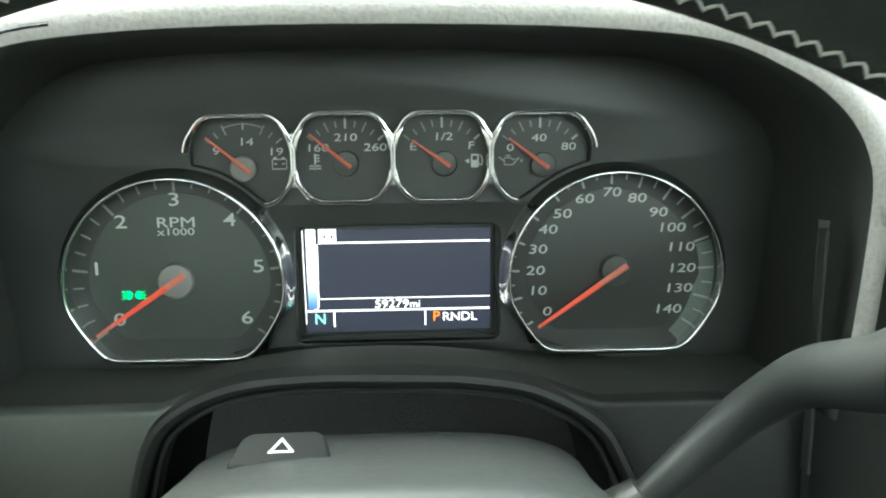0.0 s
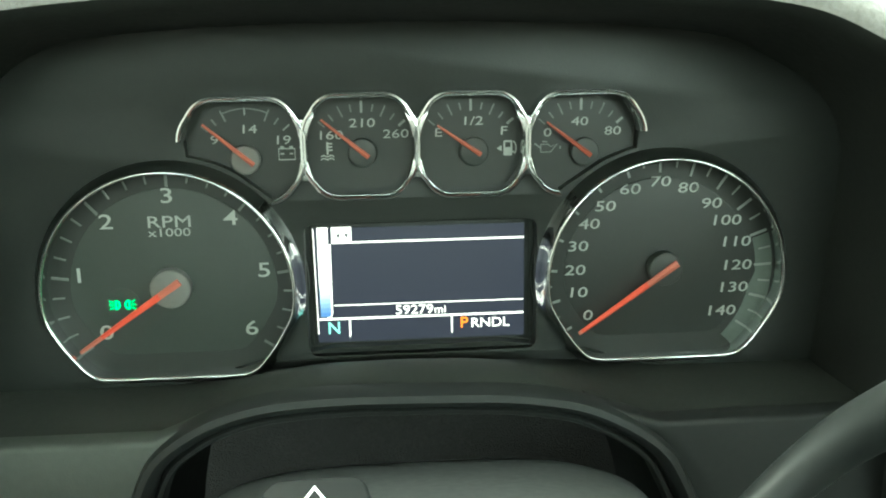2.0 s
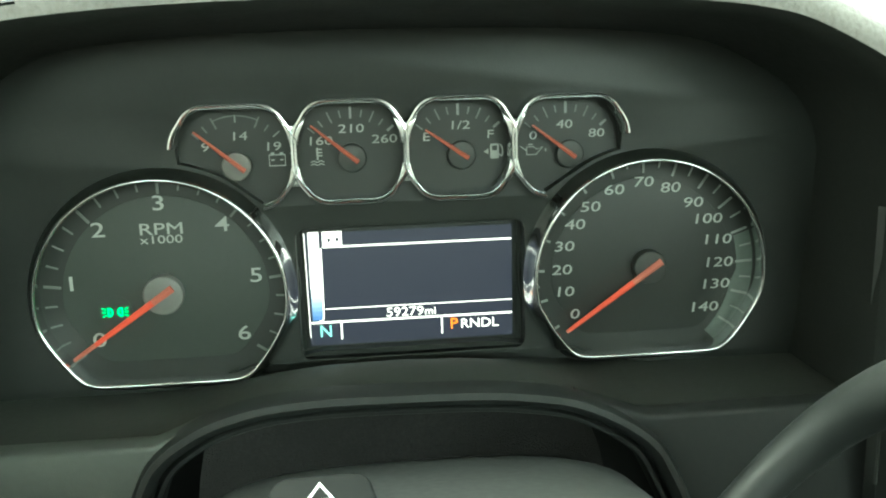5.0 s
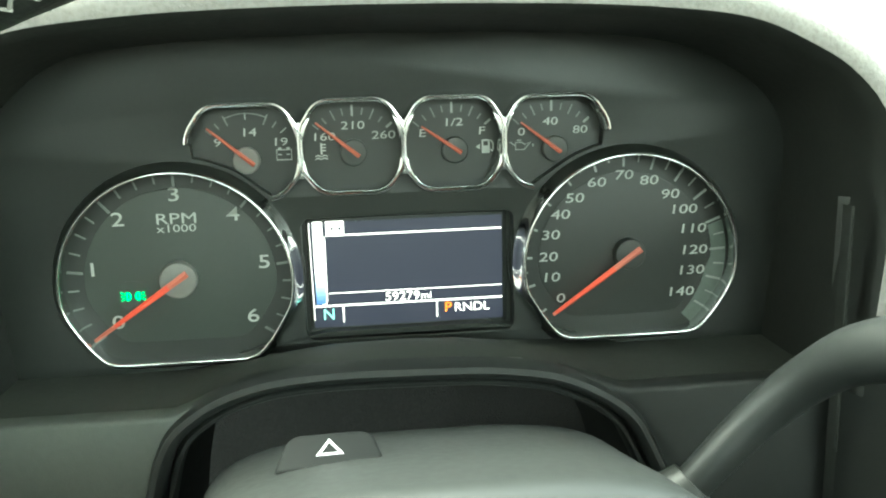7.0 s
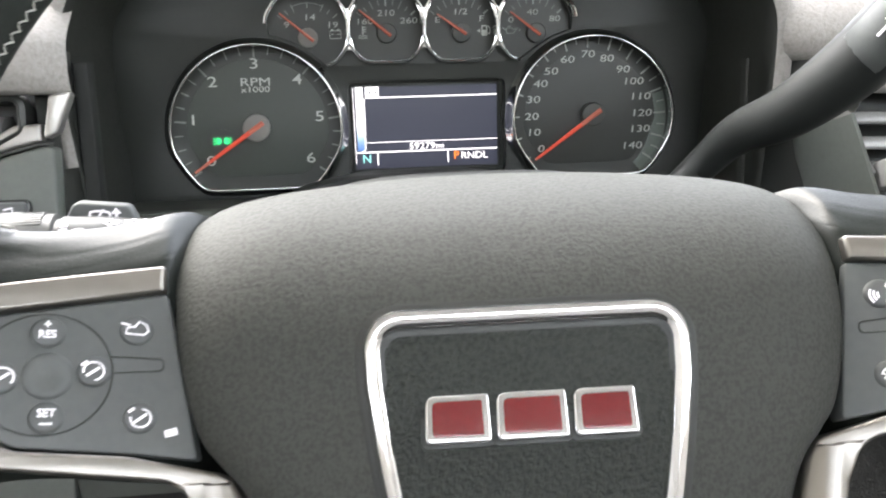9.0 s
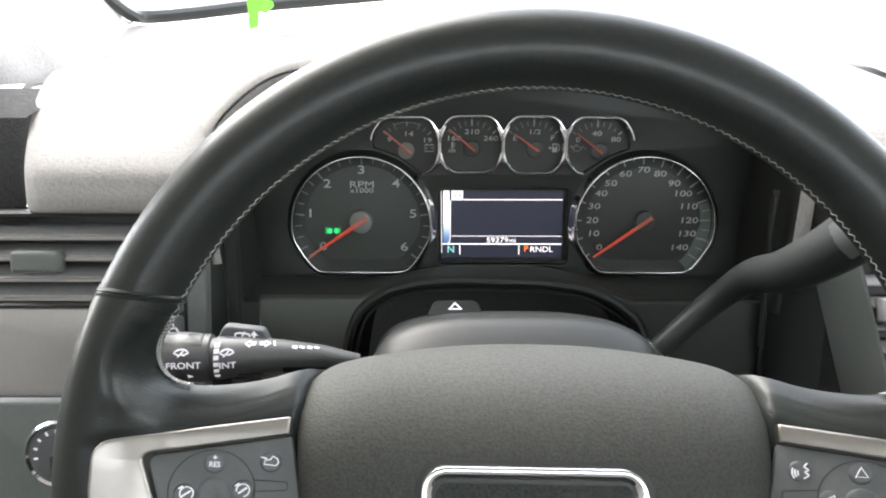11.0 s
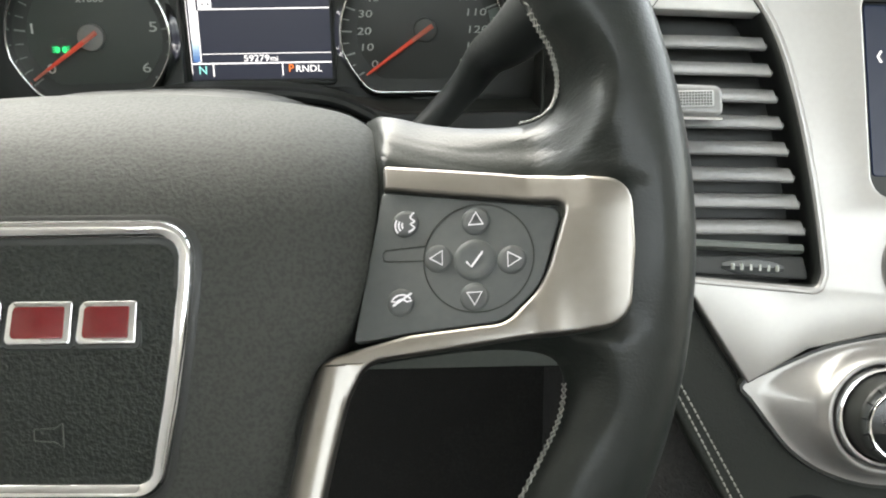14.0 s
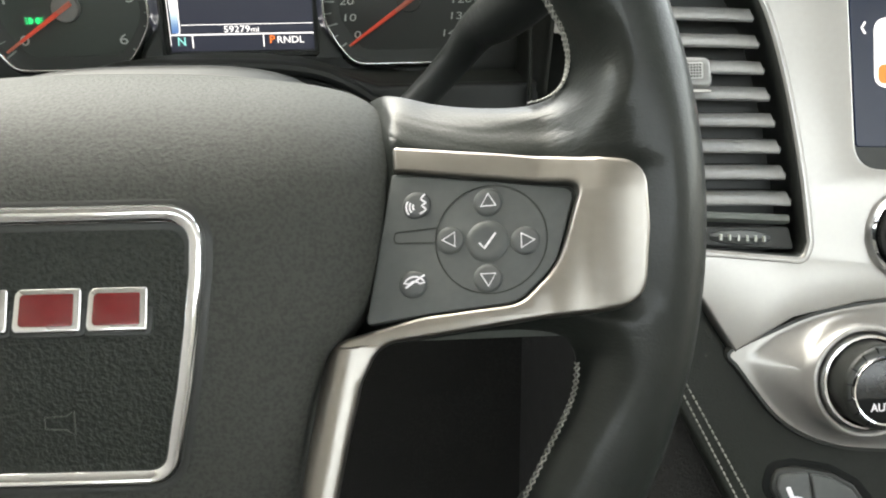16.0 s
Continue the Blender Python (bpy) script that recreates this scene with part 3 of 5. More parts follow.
part("level_edge", sweep([(-36.9, 22.6), (-36.4, -23.0)], [(-0.18, -3.0), (0.18, -3.0), (0.18, -2.8), (-0.18, -2.8)], closed=False), WHITE, display)
page = seg("page_mark", -29.4, -21.2, 16.9, 23.0, WHITE)
for x in (-26.6, -23.2):
    part("mark", plate([[(x - 0.9, 20.2), (x + 0.9, 20.2), (x, 17.8)]], -2.8, -2.7), SCREEN, page)
seg("divider", -23.5, -22.8, -24.4, -17.0, WHITE)
seg("divider", 19.9, 20.5, -24.4, -17.0, WHITE)
put_words("odometer", "59279", 4.3, -13.7, -2.9, 3.4, WHITE, display, 1.16, 0, 0.0)
put_words("odometer_unit", "mi", 15.3, -13.9, -2.9, 2.9, WHITE, display, 1.1, 0, 0.0)
put_words("heading", "N", -29.8, -20.7, -2.9, 4.4, SCREEN_CYAN, display, 1.0, 0, 0.06)
put_words("gear", "P", 25.4, -20.3, -2.9, 4.0, SCREEN_AMBER, display, 1.05, 0, 0.05)
put_words("gears", "RNDL", 36.6, -20.6, -2.9, 3.5, WHITE, display, 1.1, 0, 0.0)

# ---- dashboard ----
dash = thing("dashboard", "grained grey dashboard with a deep hood over the gauges", "dashboard", Matrix.Translation((0, 0.3, 1.0)))


def dpart(name, bm, material, label="", sharp=40, parent=None):
    """A dashboard part given in the room's millimetres."""
    bmesh.ops.translate(bm, verts=bm.verts, vec=(0, -0.3, -1.0))
    return part(name, bm, material, parent or dash, label, sharp)


def hood_path():
    line = [(-175, 1120), (-178, 1150), (-178, 1177), (-175, 1194), (-168, 1206.5), (-157, 1217.5), (-146, 1226), (-132, 1232.6), (-112, 1236.2), (-72, 1239.2), (-12, 1240.4), (60, 1239.4), (101, 1237), (122.5, 1234.4), (137.5, 1230.4), (155, 1222.2), (166.4, 1215.4), (178, 1204.5), (185, 1192), (187.6, 1178), (186.4, 1150), (184, 1120)]
    return [tuple(p) for p in smooth(line, 3)]


lip = hood_path()


def hood_rows(profile, line):
    """The hood's cross-section carried along its edge."""
    rows = []
    for i, (x, z) in enumerate(line):
        a, b = Vector(line[max(i - 1, 0)]), Vector(line[min(i + 1, len(line) - 1)])
        d = (b - a).normalized()
        out = Vector((-d.y, d.x))
        rows.append([(x + out.x * o, y, z + out.y * o) for o, y in profile])
    return rows


low_lip = [(-172, 1086), (-173.6, 1104)] + lip + [(182.6, 1104), (181, 1086)]
dpart("hood_liner", grid(hood_rows([(-6, 322), (-5, 300), (-3, 268), (-1, 248), (0.4, 240), (2.4, 236.4)], low_lip)), HOOD_LINER, "matte black inside of the gauge hood")
dpart("hood", grid(hood_rows([(2.4, 236.4), (5, 235), (9, 235.6), (13, 239), (18, 248), (23, 264), (27, 290), (29.5, 330), (30, 400), (26, 470), (10, 520)], lip)), DASH_PAD, "grained hood over the gauges")
seam_line = [q for q in lip if q[0] < -104 and q[1] > 1196]
dpart("hood_seam", grid(hood_rows([(6.4, 235.2), (7.2, 234.6), (8.0, 235.2)], seam_line)), GLOSS_BLACK, "thin black seam in the hood's edge")


def pad_rows(xs, prof, sink=None):
    return [[(x, y + (sink(x) if sink else 0), z) for y, z in prof] for x in xs]


def left_pad(x, back):
    """One upright cut through the pad over the side vent; its top climbs towards the gauges."""
    top, far = 1230 + (x + 325) * 0.21, 360 + (x + 325) * 0.68
    line = [(232, 1157), (214, 1157), (208, 1163), (207.5, 1173), (213, 1187)]
    line += [(213 + (far - 213) * a, 1187 + (top - 1187) * b) for a, b in ((0.16, 0.36), (0.4, 0.7), (0.7, 0.9), (1.0, 1.0))]
    flare = 0.27 * max(0.0, min(1.0, (-215 - x) / 65))
    return [(x - flare * (y - 208), y + back * (1 - 0.5 * (y - 208) / 240), z - 0.1 * back) for y, z in smooth(line, 4)]


dpart("upper_pad", grid([left_pad(x, back) for x, back in ((-294, 44), (-293, 24), (-290, 11), (-285, 4), (-277, 0.8), (-266, 0), (-255, 0), (-235, 0), (-215, 0), (-196, 0), (-184, 5), (-174, 16))]), DASH_PAD, "pale grained pad over the side vent")
# Near-black sheet added in place of the shadow in the door gap.
dpart("gap_shadow_sheet", grid([[(x, y, z) for y, z in ((262, 1110), (236, 1130), (230, 1175), (244, 1212), (300, 1222), (345, 1224))] for x in (-297, -310, -380, -470)]), CARPET, "dark sheet standing in for the shadow between dashboard and door")
CREASE = [(-345, 345, 1225), (-325, 362, 1230), (-285, 390, 1238.4), (-252, 414, 1245.3), (-215, 440, 1253), (-185, 458, 1259.4), (-150, 520, 1264)]
EDGE = [(-440, 856, 1270), (-428, 860, 1272), (-400, 862, 1273), (-360, 866, 1275), (-310, 878, 1280), (-260, 890, 1285), (-200, 905, 1290)]
dpart("defrost_panel", grid([[tuple(Vector(a).lerp(Vector(b), k) - Vector((0, 0, 2.5 * (k < 0.01)))) for a, b in zip(CREASE, EDGE)] for k in (0.0, 0.015, 0.3, 0.65, 1.0)]), TOP_COVER, "grey panel below the windshield")
RIGHT_PAD = smooth([(262, 1163), (240, 1162), (231, 1168), (230, 1178), (239, 1194), (266, 1214), (320, 1230), (400, 1240)], 4)
dpart("upper_pad", grid(pad_rows([188, 190, 194, 200, 210, 240, 270, 283, 285, 287], [tuple(p) for p in RIGHT_PAD], lambda x: 60 if x < 189 or x > 286 else 10 if x < 191 or x > 284 else (3 if x < 196 or x > 278 else 0))), DASH_PAD)
MID_PAD = smooth([(236, 1176), (212, 1176), (203, 1183), (203, 1194), (212, 1211), (242, 1227), (300, 1239), (400, 1246)], 4)
dpart("upper_pad", grid(pad_rows([285, 286, 288, 295, 314, 360, 460, 600, 800, 1000], [tuple(p) for p in MID_PAD], lambda x: 60 if x < 285.5 else 10 if x < 287 else (3 if x < 290 else 0))), DASH_PAD)
dpart("pad_backing", grid([[(x, y, z) for y, z in ((275, 1120), (270, 1165), (292, 1195), (332, 1215), (400, 1225))] for x in (204, 260, 340, 700, 1000)]), DARK_PLASTIC)
dpart("top_cover", grid([[(x, y, z - 0.000006 * (x - 250) ** 2 - 16 * (0.8 if 100 < x < 300 else (0.5 if x > 300 else 0)) * max(0, min(1, (520 - y) / 204))) for y, z in ((316, 1239), (400, 1244), (520, 1250), (640, 1254), (760, 1256), (830, 1250))] for x in range(-160, 1040, 80)]), TOP_COVER, "grained dash top below the windshield")

# lower panel with the arch round the steering column
arch = [(-104, 1010), (-101, 1040), (-95.4, 1066), (-91, 1078), (-86.6, 1084.4), (-79.8, 1089.8), (-71, 1094.8), (-60, 1098.6), (-46.6, 1101.0), (-26.3, 1102.1), (-4, 1101.8), (27, 1100.8), (43.8, 1099), (58.6, 1096.2), (69.3, 1091.9), (80.2, 1085.7), (89.1, 1078.4), (95, 1069), (105, 1045), (112, 1010)]
arch = [tuple(p) for p in smooth(arch, 4)]
crown = [(181, 1091), (97, 1090.5), (90, 1090.8), (78, 1095), (64, 1100.4), (48, 1103.6), (16, 1105.4), (-18, 1106), (-42, 1104.8), (-61, 1102.6), (-75, 1098.4), (-84, 1094.4), (-91, 1091.8), (-158, 1092)]
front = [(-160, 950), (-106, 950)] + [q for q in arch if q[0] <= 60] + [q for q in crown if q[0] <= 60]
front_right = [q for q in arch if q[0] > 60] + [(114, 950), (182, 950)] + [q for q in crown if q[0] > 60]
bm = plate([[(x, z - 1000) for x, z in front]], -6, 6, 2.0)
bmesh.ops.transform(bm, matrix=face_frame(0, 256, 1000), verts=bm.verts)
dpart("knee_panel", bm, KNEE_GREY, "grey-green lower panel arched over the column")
# The same panel continues right of x = 60 in a darker colour.
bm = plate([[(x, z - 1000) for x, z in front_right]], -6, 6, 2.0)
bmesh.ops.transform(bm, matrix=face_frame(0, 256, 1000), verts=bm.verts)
dpart("knee_panel", bm, COLUMN_GREY, "darker right part of the lower panel beside the column")
bm = sweep([(x, z - 1000) for x, z in arch], [(-0.8, -6), (-1.0, 6), (0.2, 9), (2.4, 10.4), (4.6, 9.2), (5.8, 6), (6.0, 0)], closed=False, ring=False)
bmesh.ops.transform(bm, matrix=face_frame(0, 256, 1000), verts=bm.verts)
dpart("arch_lip", bm, COLUMN_GREY, "rolled edge of the arch")
bm = sweep([(x, z - 1000) for x, z in arch], [(-5.2, -6), (-5.0, 3), (-4.2, 4.8), (-2.8, 5.0), (-1.8, 3.6), (-1.4, 0)], closed=False, ring=False)
bmesh.ops.transform(bm, matrix=face_frame(0, 256, 1000), verts=bm.verts)
dpart("inner_lip", bm, COLUMN_GREY)
rise = ((-172, 0), (-100, 0), (-86, 2), (-68.7, 8.7), (-59, 12), (-49, 14.5), (-38, 16.2), (-27, 17.3), (0, 17.7), (24, 16.8), (44, 14.2), (56, 11.2), (67, 7.4), (80, 2.5), (93, 0.5), (112, 0), (186, -2))
shelf = [[(x, y, 1090 + r * k + d) for x, r in rise] for y, k, d in ((322, 0.1, 0), (310, 0.3, 0), (296, 0.7, 0), (284, 0.95, 0), (276, 1.0, 0), (266, 0.95, -0.5), (254, 0.8, -1.5))]
dpart("hood_floor", grid(shelf), SHELF)
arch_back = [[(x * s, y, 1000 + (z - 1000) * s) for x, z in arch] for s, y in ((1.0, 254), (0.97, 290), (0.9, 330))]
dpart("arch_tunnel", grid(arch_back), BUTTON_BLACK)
dpart("side_strip", grid([[(-172 + o, y, z) for o, y in ((-4.6, 246), (-4.2, 239), (-3.2, 237.4), (3.2, 237.4), (4.2, 239), (4.6, 246))] for z in (1040, 1090, 1140, 1166, 1171)]), COLUMN_GREY, "narrow grey upright strip")
dpart("side_strip", grid([[(174.6 + o, y, z) for o, y in ((-1.0, 244), (-0.7, 238.4), (0, 237.8), (0.7, 238.4), (1.0, 244))] for z in (1062, 1090, 1140, 1164)]), HOOD_LINER, "thin dark upright edge")
dpart("side_cheek", grid([[(176 + 8 * k, 240 + 60 * k, z) for k in (0, 0.2, 1.0)] for z in (1000, 1060, 1090)]), HOOD_LINER)
dpart("side_cheek", grid([[(-176.6 - 16 * k, 240 - 10 * k, z) for k in (0, 0.4, 1.0)] for z in (960, 1060, 1150, 1176)]), HOOD_LINER, "black filler beside the gauges")
# panel right of the column
dpart("gloss_panel", grid([[(x, y, z) for x, y in ((182, 262), (196, 246), (214, 236))] for z in (960, 1060, 1120, 1164)]), DARK_PLASTIC, "dark panel beside the shift lever")
dpart("lower_rail", grid([[(x, y, z) for y, z in ((230, 978), (204, 976), (200, 970), (204, 955), (230, 950))] for x in (-260, -150, 0, 150, 232)]), GREY_PLASTIC, "grey rail under the dash")

# ---- left side of the dashboard ----
LS = face_frame(0, 214, 1100, 6)
left_vent = thing("air_vent", "dark side air vent with chrome-lined slats", "air vent", LS, "dash air vents")
part("housing", plate([rounded([(-335, -2), (-196, -2), (-186, 40), (-198, 56), (-335, 58)], 6)], -45, -28), DARK_PLASTIC, left_vent)
part("frame", sweep(rounded([(-335, -1), (-252, -1), (-226, 24), (-196, 40), (-196, 56), (-335, 56)], 5), [(-2, -28), (-2, 1), (0, 3), (2, 1), (2, -10)], ring=False), DARK_PLASTIC, left_vent)
for k, y in enumerate((44, 31, 18, 6)):
    bm = grid([[(x, y - 4.0, -12), (x, y - 5.0, -2.0), (x, y - 4.0, 0), (x, y - 1.0, -0.6), (x, y + 3.0, -6), (x, y + 4.2, -18), (x, y + 1, -20)] for x in (-330, -290, -250 + k * 1.5, -206 - k * 14)], closed_v=True, caps=True)
    part("slat", bm, SLAT_GREY, left_vent)
    part("slat_edge", strip(-330, y - 3.4, -208 - k * 14, y - 3.4, 1.6, -2, 2.0), SATIN, left_vent, "thin silver edge")
part("tab", plate([box(-300, -269, 20, 34, 3)], -2, 9, 2.5), GREY_PLASTIC, left_vent, "grey vent tab")
own("silver_trim", plate([rounded([(-187.2, 43, 1), (-187.2, 34.6, 1), (-206, 30.3), (-222.5, 20), (-243, 0), (-260, -28), (-272, -60), (-335, -60), (-335, -3), (-252, -3), (-226, 23.5), (-208, 38), (-200, 42.4)], 6)], -6, 2, 1.6), PANEL_SILVER, "bright silver trim curving below the side vent", "trim", LS)
own("silver_trim", plate([rounded([(-171.5, 58), (-182.5, 56.2), (-186.4, 35), (-179.5, 38.4)], 1.5)], -6, 3, 1.2), PANEL_SILVER, "small bright silver trim beside the gauges", "trim", LS)
switch_panel = thing("switch_panel", "dark grey panel below the side trim", "dash panel", LS)
part("panel", plate([rounded([(-182, 31.6, 2), (-187, 32.4, 3), (-206, 27.6), (-223, 16.8), (-244, -3), (-262, -31), (-274.6, -64), (-335, -64), (-335, -190), (-186, -190, 2)], 5)], -12, 2, 1.5), GREY_PLASTIC, switch_panel)
part("edge_groove", sweep([(-182, 33.2), (-187, 33.6), (-206, 29), (-222.8, 18.4), (-243.4, -1.4), (-261, -29.6), (-273.2, -62)], [(-0.8, 0.6), (-0.5, 2.2), (0.5, 2.2), (0.8, 0.6)], closed=False, ring=False), DARK_PLASTIC, switch_panel)
pedal_switch = thing("pedal_switch", "black two-way pedal switch with pale symbols", "switch", LS)
part("body", plate([box(-219.5, -194.0, -21, 7.5, 3)], 0, 6, 1), GLOSS_BLACK, pedal_switch)
for y0, y1 in ((-20, -6.4), (-4.6, 6.5)):
    b = part("rocker", plate([box(-218.3, -195.3, y0, y1, 2)], 4, 9, 1.4), SWITCH, pedal_switch)
    part("symbol", sweep([(-205.0, y0 + 7.6), (-201.1, y0 + 8.4), (-200.9, y0 + 6.2), (-203.9, y0 + 5.6), (-204.1, y0 + 3.2)], [(-0.45, 9), (0.45, 9), (0.45, 9.3), (-0.45, 9.3)], closed=False), ICON, b)
    part("symbol", strip(-199.9, y0 + 6.4, -198.1, y0 + 3.6, 1.0, 9, 9.3), ICON, b)
    part("symbol", sweep(box(-215.5, -210.9, y0 + 2.4, y0 + 6.8), [(-0.4, 9), (0.4, 9), (0.4, 9.3), (-0.4, 9.3)]), ICON, b)
part("indicator_bar", plate([box(-207.0, -198.5, -6.2, -4.8)], 5, 8.6), ICON, pedal_switch, "white indicator bar")
lamp_knob = thing("headlamp_knob", "round headlamp knob with a chrome ring", "knob", face_frame(-279, 204, 1003, 6))
part("ring", sweep(disc(0, 0, 21), [(-2, -4), (-1.6, 3), (0, 4.5), (1.6, 3), (2, -4)], ring=False), CHROME, lamp_knob, "chrome ring")
part("dial", plate([disc(0, 0, 18.5)], -4, 3, 1.5), SWITCH, lamp_knob)
for k in range(7):
    a = radians(-100 + 24 * k)
    part("mark", strip(14 * math.sin(a), 14 * math.cos(a), 16.6 * math.sin(a), 16.6 * math.cos(a), 1.4, 3, 3.3), ICON, lamp_knob)
part("grip", plate([box(-4, 4, -15, 2, 2)], 2, 9, 1.5), DARK_PLASTIC, lamp_knob)

# ---- steering column, levers ----
column = thing("steering_column", "grey plastic steering column shroud", "steering column", Matrix.Translation((0, 0.12, 1.05)))


def cpart(name, bm, material, parent=None, label=""):
    bmesh.ops.translate(bm, verts=bm.verts, vec=(0, -0.12, -1.05))
    return part(name, bm, material, parent or column, label)


def shroud(y, top, half, low, drop=0.0):
    pts = []
    for k in range(25):
        a = math.pi * k / 24
        c, s = math.cos(a), math.sin(a)
        pts.append((2 + half * math.copysign(abs(c) ** 0.62, c), y, low + (top - low) * s ** 0.34 - drop))
    return pts


cpart("upper_shroud", grid([shroud(40, 1080, 60, 1036), shroud(70, 1097, 70, 1040), shroud(90, 1110, 74.5, 1042), shroud(100, 1117, 76, 1042), shroud(106, 1121.2, 76.6, 1042), shroud(111, 1123.5, 77, 1042), shroud(116, 1124, 77.5, 1042), shroud(121, 1122.8, 77.2, 1042), shroud(128, 1121, 77, 1042), shroud(142, 1117.4, 77, 1040), shroud(160, 1112.0, 77, 1036), shroud(190, 1103, 78, 1030), shroud(225, 1091, 82, 1022), shroud(262, 1074, 84, 1014)]), COLUMN_GREY, None, "grey upper shroud")
cpart("lower_shroud", grid([[(2 - h, y, z1), (2 - h * 0.9, y, z1 - 30), (2 - h * 0.5, y, z1 - 52), (2 + h * 0.5, y, z1 - 52), (2 + h * 0.9, y, z1 - 30), (2 + h, y, z1)] for y, z1, h in ((40, 1037, 60), (92, 1043, 74.5), (160, 1037, 77), (262, 1015, 84))]), DARK_PLASTIC)
hz = thing("hazard_button", "black hazard button with a white triangle", "button", pose(-0.0285, 0.166, 1.1125, 17, 0, 2))
part("button", plate([rounded([(-16.5, -9, 2), (16, -9, 4), (13, 7, 5), (-12, 7, 5)], 4)], -10, 1.0, 1.4), BUTTON_BLACK, hz)
# Front face made of a paler grey: the light on it put into colour.
part("button_lit_front", plate([box(-16, 15, -11, -8.6, 1)], -8, 0.4, 0.6), STALK_GREY, hz)
part("triangle", sweep([(-3.4, -3.0), (3.4, -3.0), (0, 2.8)], [(-0.65, 0.9), (0.65, 0.9), (0.65, 1.4), (-0.65, 1.4)]), ICON, hz, "white warning triangle")

lever = thing("shift_lever", "black column shift lever with a thick handle", "shift lever", Matrix.Translation((0.1, 0.188, 1.083)))


def lpart(name, bm, material, label=""):
    bmesh.ops.translate(bm, verts=bm.verts, vec=(-0.1, -0.188, -1.083))
    return part(name, bm, material, lever, label)


LEVER = smooth([(86, 192, 1069), (100, 193, 1083), (116, 194, 1098), (130, 188, 1114), (139.5, 170, 1130), (150.5, 142, 1142), (168.3, 113, 1167), (187.9, 92, 1198.8), (206, 77, 1224.5)], 5)
RADII = [float(np.interp(i / (len(LEVER) - 1), [0, 0.12, 0.3, 0.42, 0.5, 0.58, 0.66, 0.75, 0.84, 1.0], [6.4, 6.8, 7.8, 8.6, 9.8, 11.2, 12.8, 14.4, 15.4, 15.4])) for i in range(len(LEVER))]
lpart("shaft", tube(LEVER, RADII, 18), LEVER_BLACK, "black curved shaft")


def on_lever(i, turn, lift):
    """A point on the handle's skin: along the lever, round it from the side that faces the driver's left, and proud of it."""
    a, b = Vector(LEVER[int(i)]), Vector(LEVER[min(int(i) + 1, len(LEVER) - 1)])
    way = (b - a).normalized()
    facing = Vector((-0.8, -0.59, -0.14))
    facing = (facing - way * facing.dot(way)).normalized()
    side = way.cross(facing)
    r = float(np.interp(i, range(len(RADII)), RADII)) + lift
    return a.lerp(b, i - int(i)) + (facing * math.cos(radians(turn)) + side * math.sin(radians(turn))) * r


lpart("tap_button", grid([[on_lever(i, turn, -0.6 if i in (29.6, 34.0) or abs(turn) == 44 else 0.9) for turn in (-44, -41, -25, -8, 8, 25, 41, 44)] for i in (29.6, 29.9, 31.0, 32.0, 33.0, 33.8, 34.0)]), SWITCH, "grey tap button")
for turns, ends in (((-9, 9), (31.6, 31.6)), ((0, 0), (30.9, 32.3))):
    lpart("mark", tube([on_lever(ends[0], turns[0], 1.0), on_lever((ends[0] + ends[1]) / 2, 0, 1.1), on_lever(ends[1], turns[1], 1.0)], [0.6, 0.6, 0.6], 6), ICON)
END = Vector(LEVER[-1])
WAY = (Vector(LEVER[-1]) - Vector(LEVER[-4])).normalized()
lpart("end_cap", tube([END + WAY * d for d in (0.4, 1.0, 13, 14.2, 14.6)], [14.4, 15.4, 15.1, 14.4, 12.6], 24), DARK_PLASTIC, "black cap with grey marks")
lpart("boot", tube([(78, 194, 1058), (88, 192.5, 1071), (95, 192.5, 1078)], [14, 12, 9], 16), DARK_PLASTIC)
SIDE = WAY.cross(Vector((0, -1, 0.5))).normalized()
FACE = SIDE.cross(WAY).normalized() * (1 if SIDE.cross(WAY).y < 0 else -1)
for d, o, w in ((6.2, -4.4, 2.6), (8.0, -3.2, 3.4), (9.6, -2.2, 2.2), (7.4, 5.0, 1.4)):
    c = END + WAY * d + FACE * 15.0 + SIDE * o
    lpart("mark", tube([c - SIDE * w - WAY * 0.4, c + SIDE * w + WAY * 0.4], [0.8, 0.8], 6, 1), PRINT)

stalk = thing("turn_signal_stalk", "dark grey wiper and turn signal stalk with white symbols", "control stalk", face_frame(-87, 118, 1101))
BARREL = [(8, 4.6, -6.4, -8), (-10, 6.4, -1.6, -3), (-30, 8.4, 1.2, 2), (-50, 10.2, 2.0, 5), (-63, 11.0, 2.0, 7), (-63.6, 10.2, 2, 7), (-65.4, 10.2, 2, 7), (-66, 11.9, 2.2, 7), (-80, 13.0, 2.6, 8), (-93, 13.0, 2.2, 9), (-97, 12.0, 2, 9), (-99, 8, 2, 9)]
part("barrel", grid([[(x, y0 + r * math.cos(a), z0 + r * math.sin(a)) for a in [2 * math.pi * k / 24 for k in range(24)]] for x, r, y0, z0 in BARREL], closed_v=True, caps=True), STALK_GREY, stalk, "tapered grey barrel")


def wrap(bm):
    """Bends a flat mark round the barrel: its y becomes the way round, up from the side that faces the driver."""
    table = sorted(BARREL)
    xs = [b[0] for b in table]
    for v in bm.verts:
        x, y, z = v.co / MM
        r, y0, z0 = (float(np.interp(x, xs, [b[k] for b in table])) for k in (1, 2, 3))
        a = y / r
        v.co = Vector((x, y0 + (r + z) * math.sin(a), z0 + (r + z) * math.cos(a))) * MM
    return bm


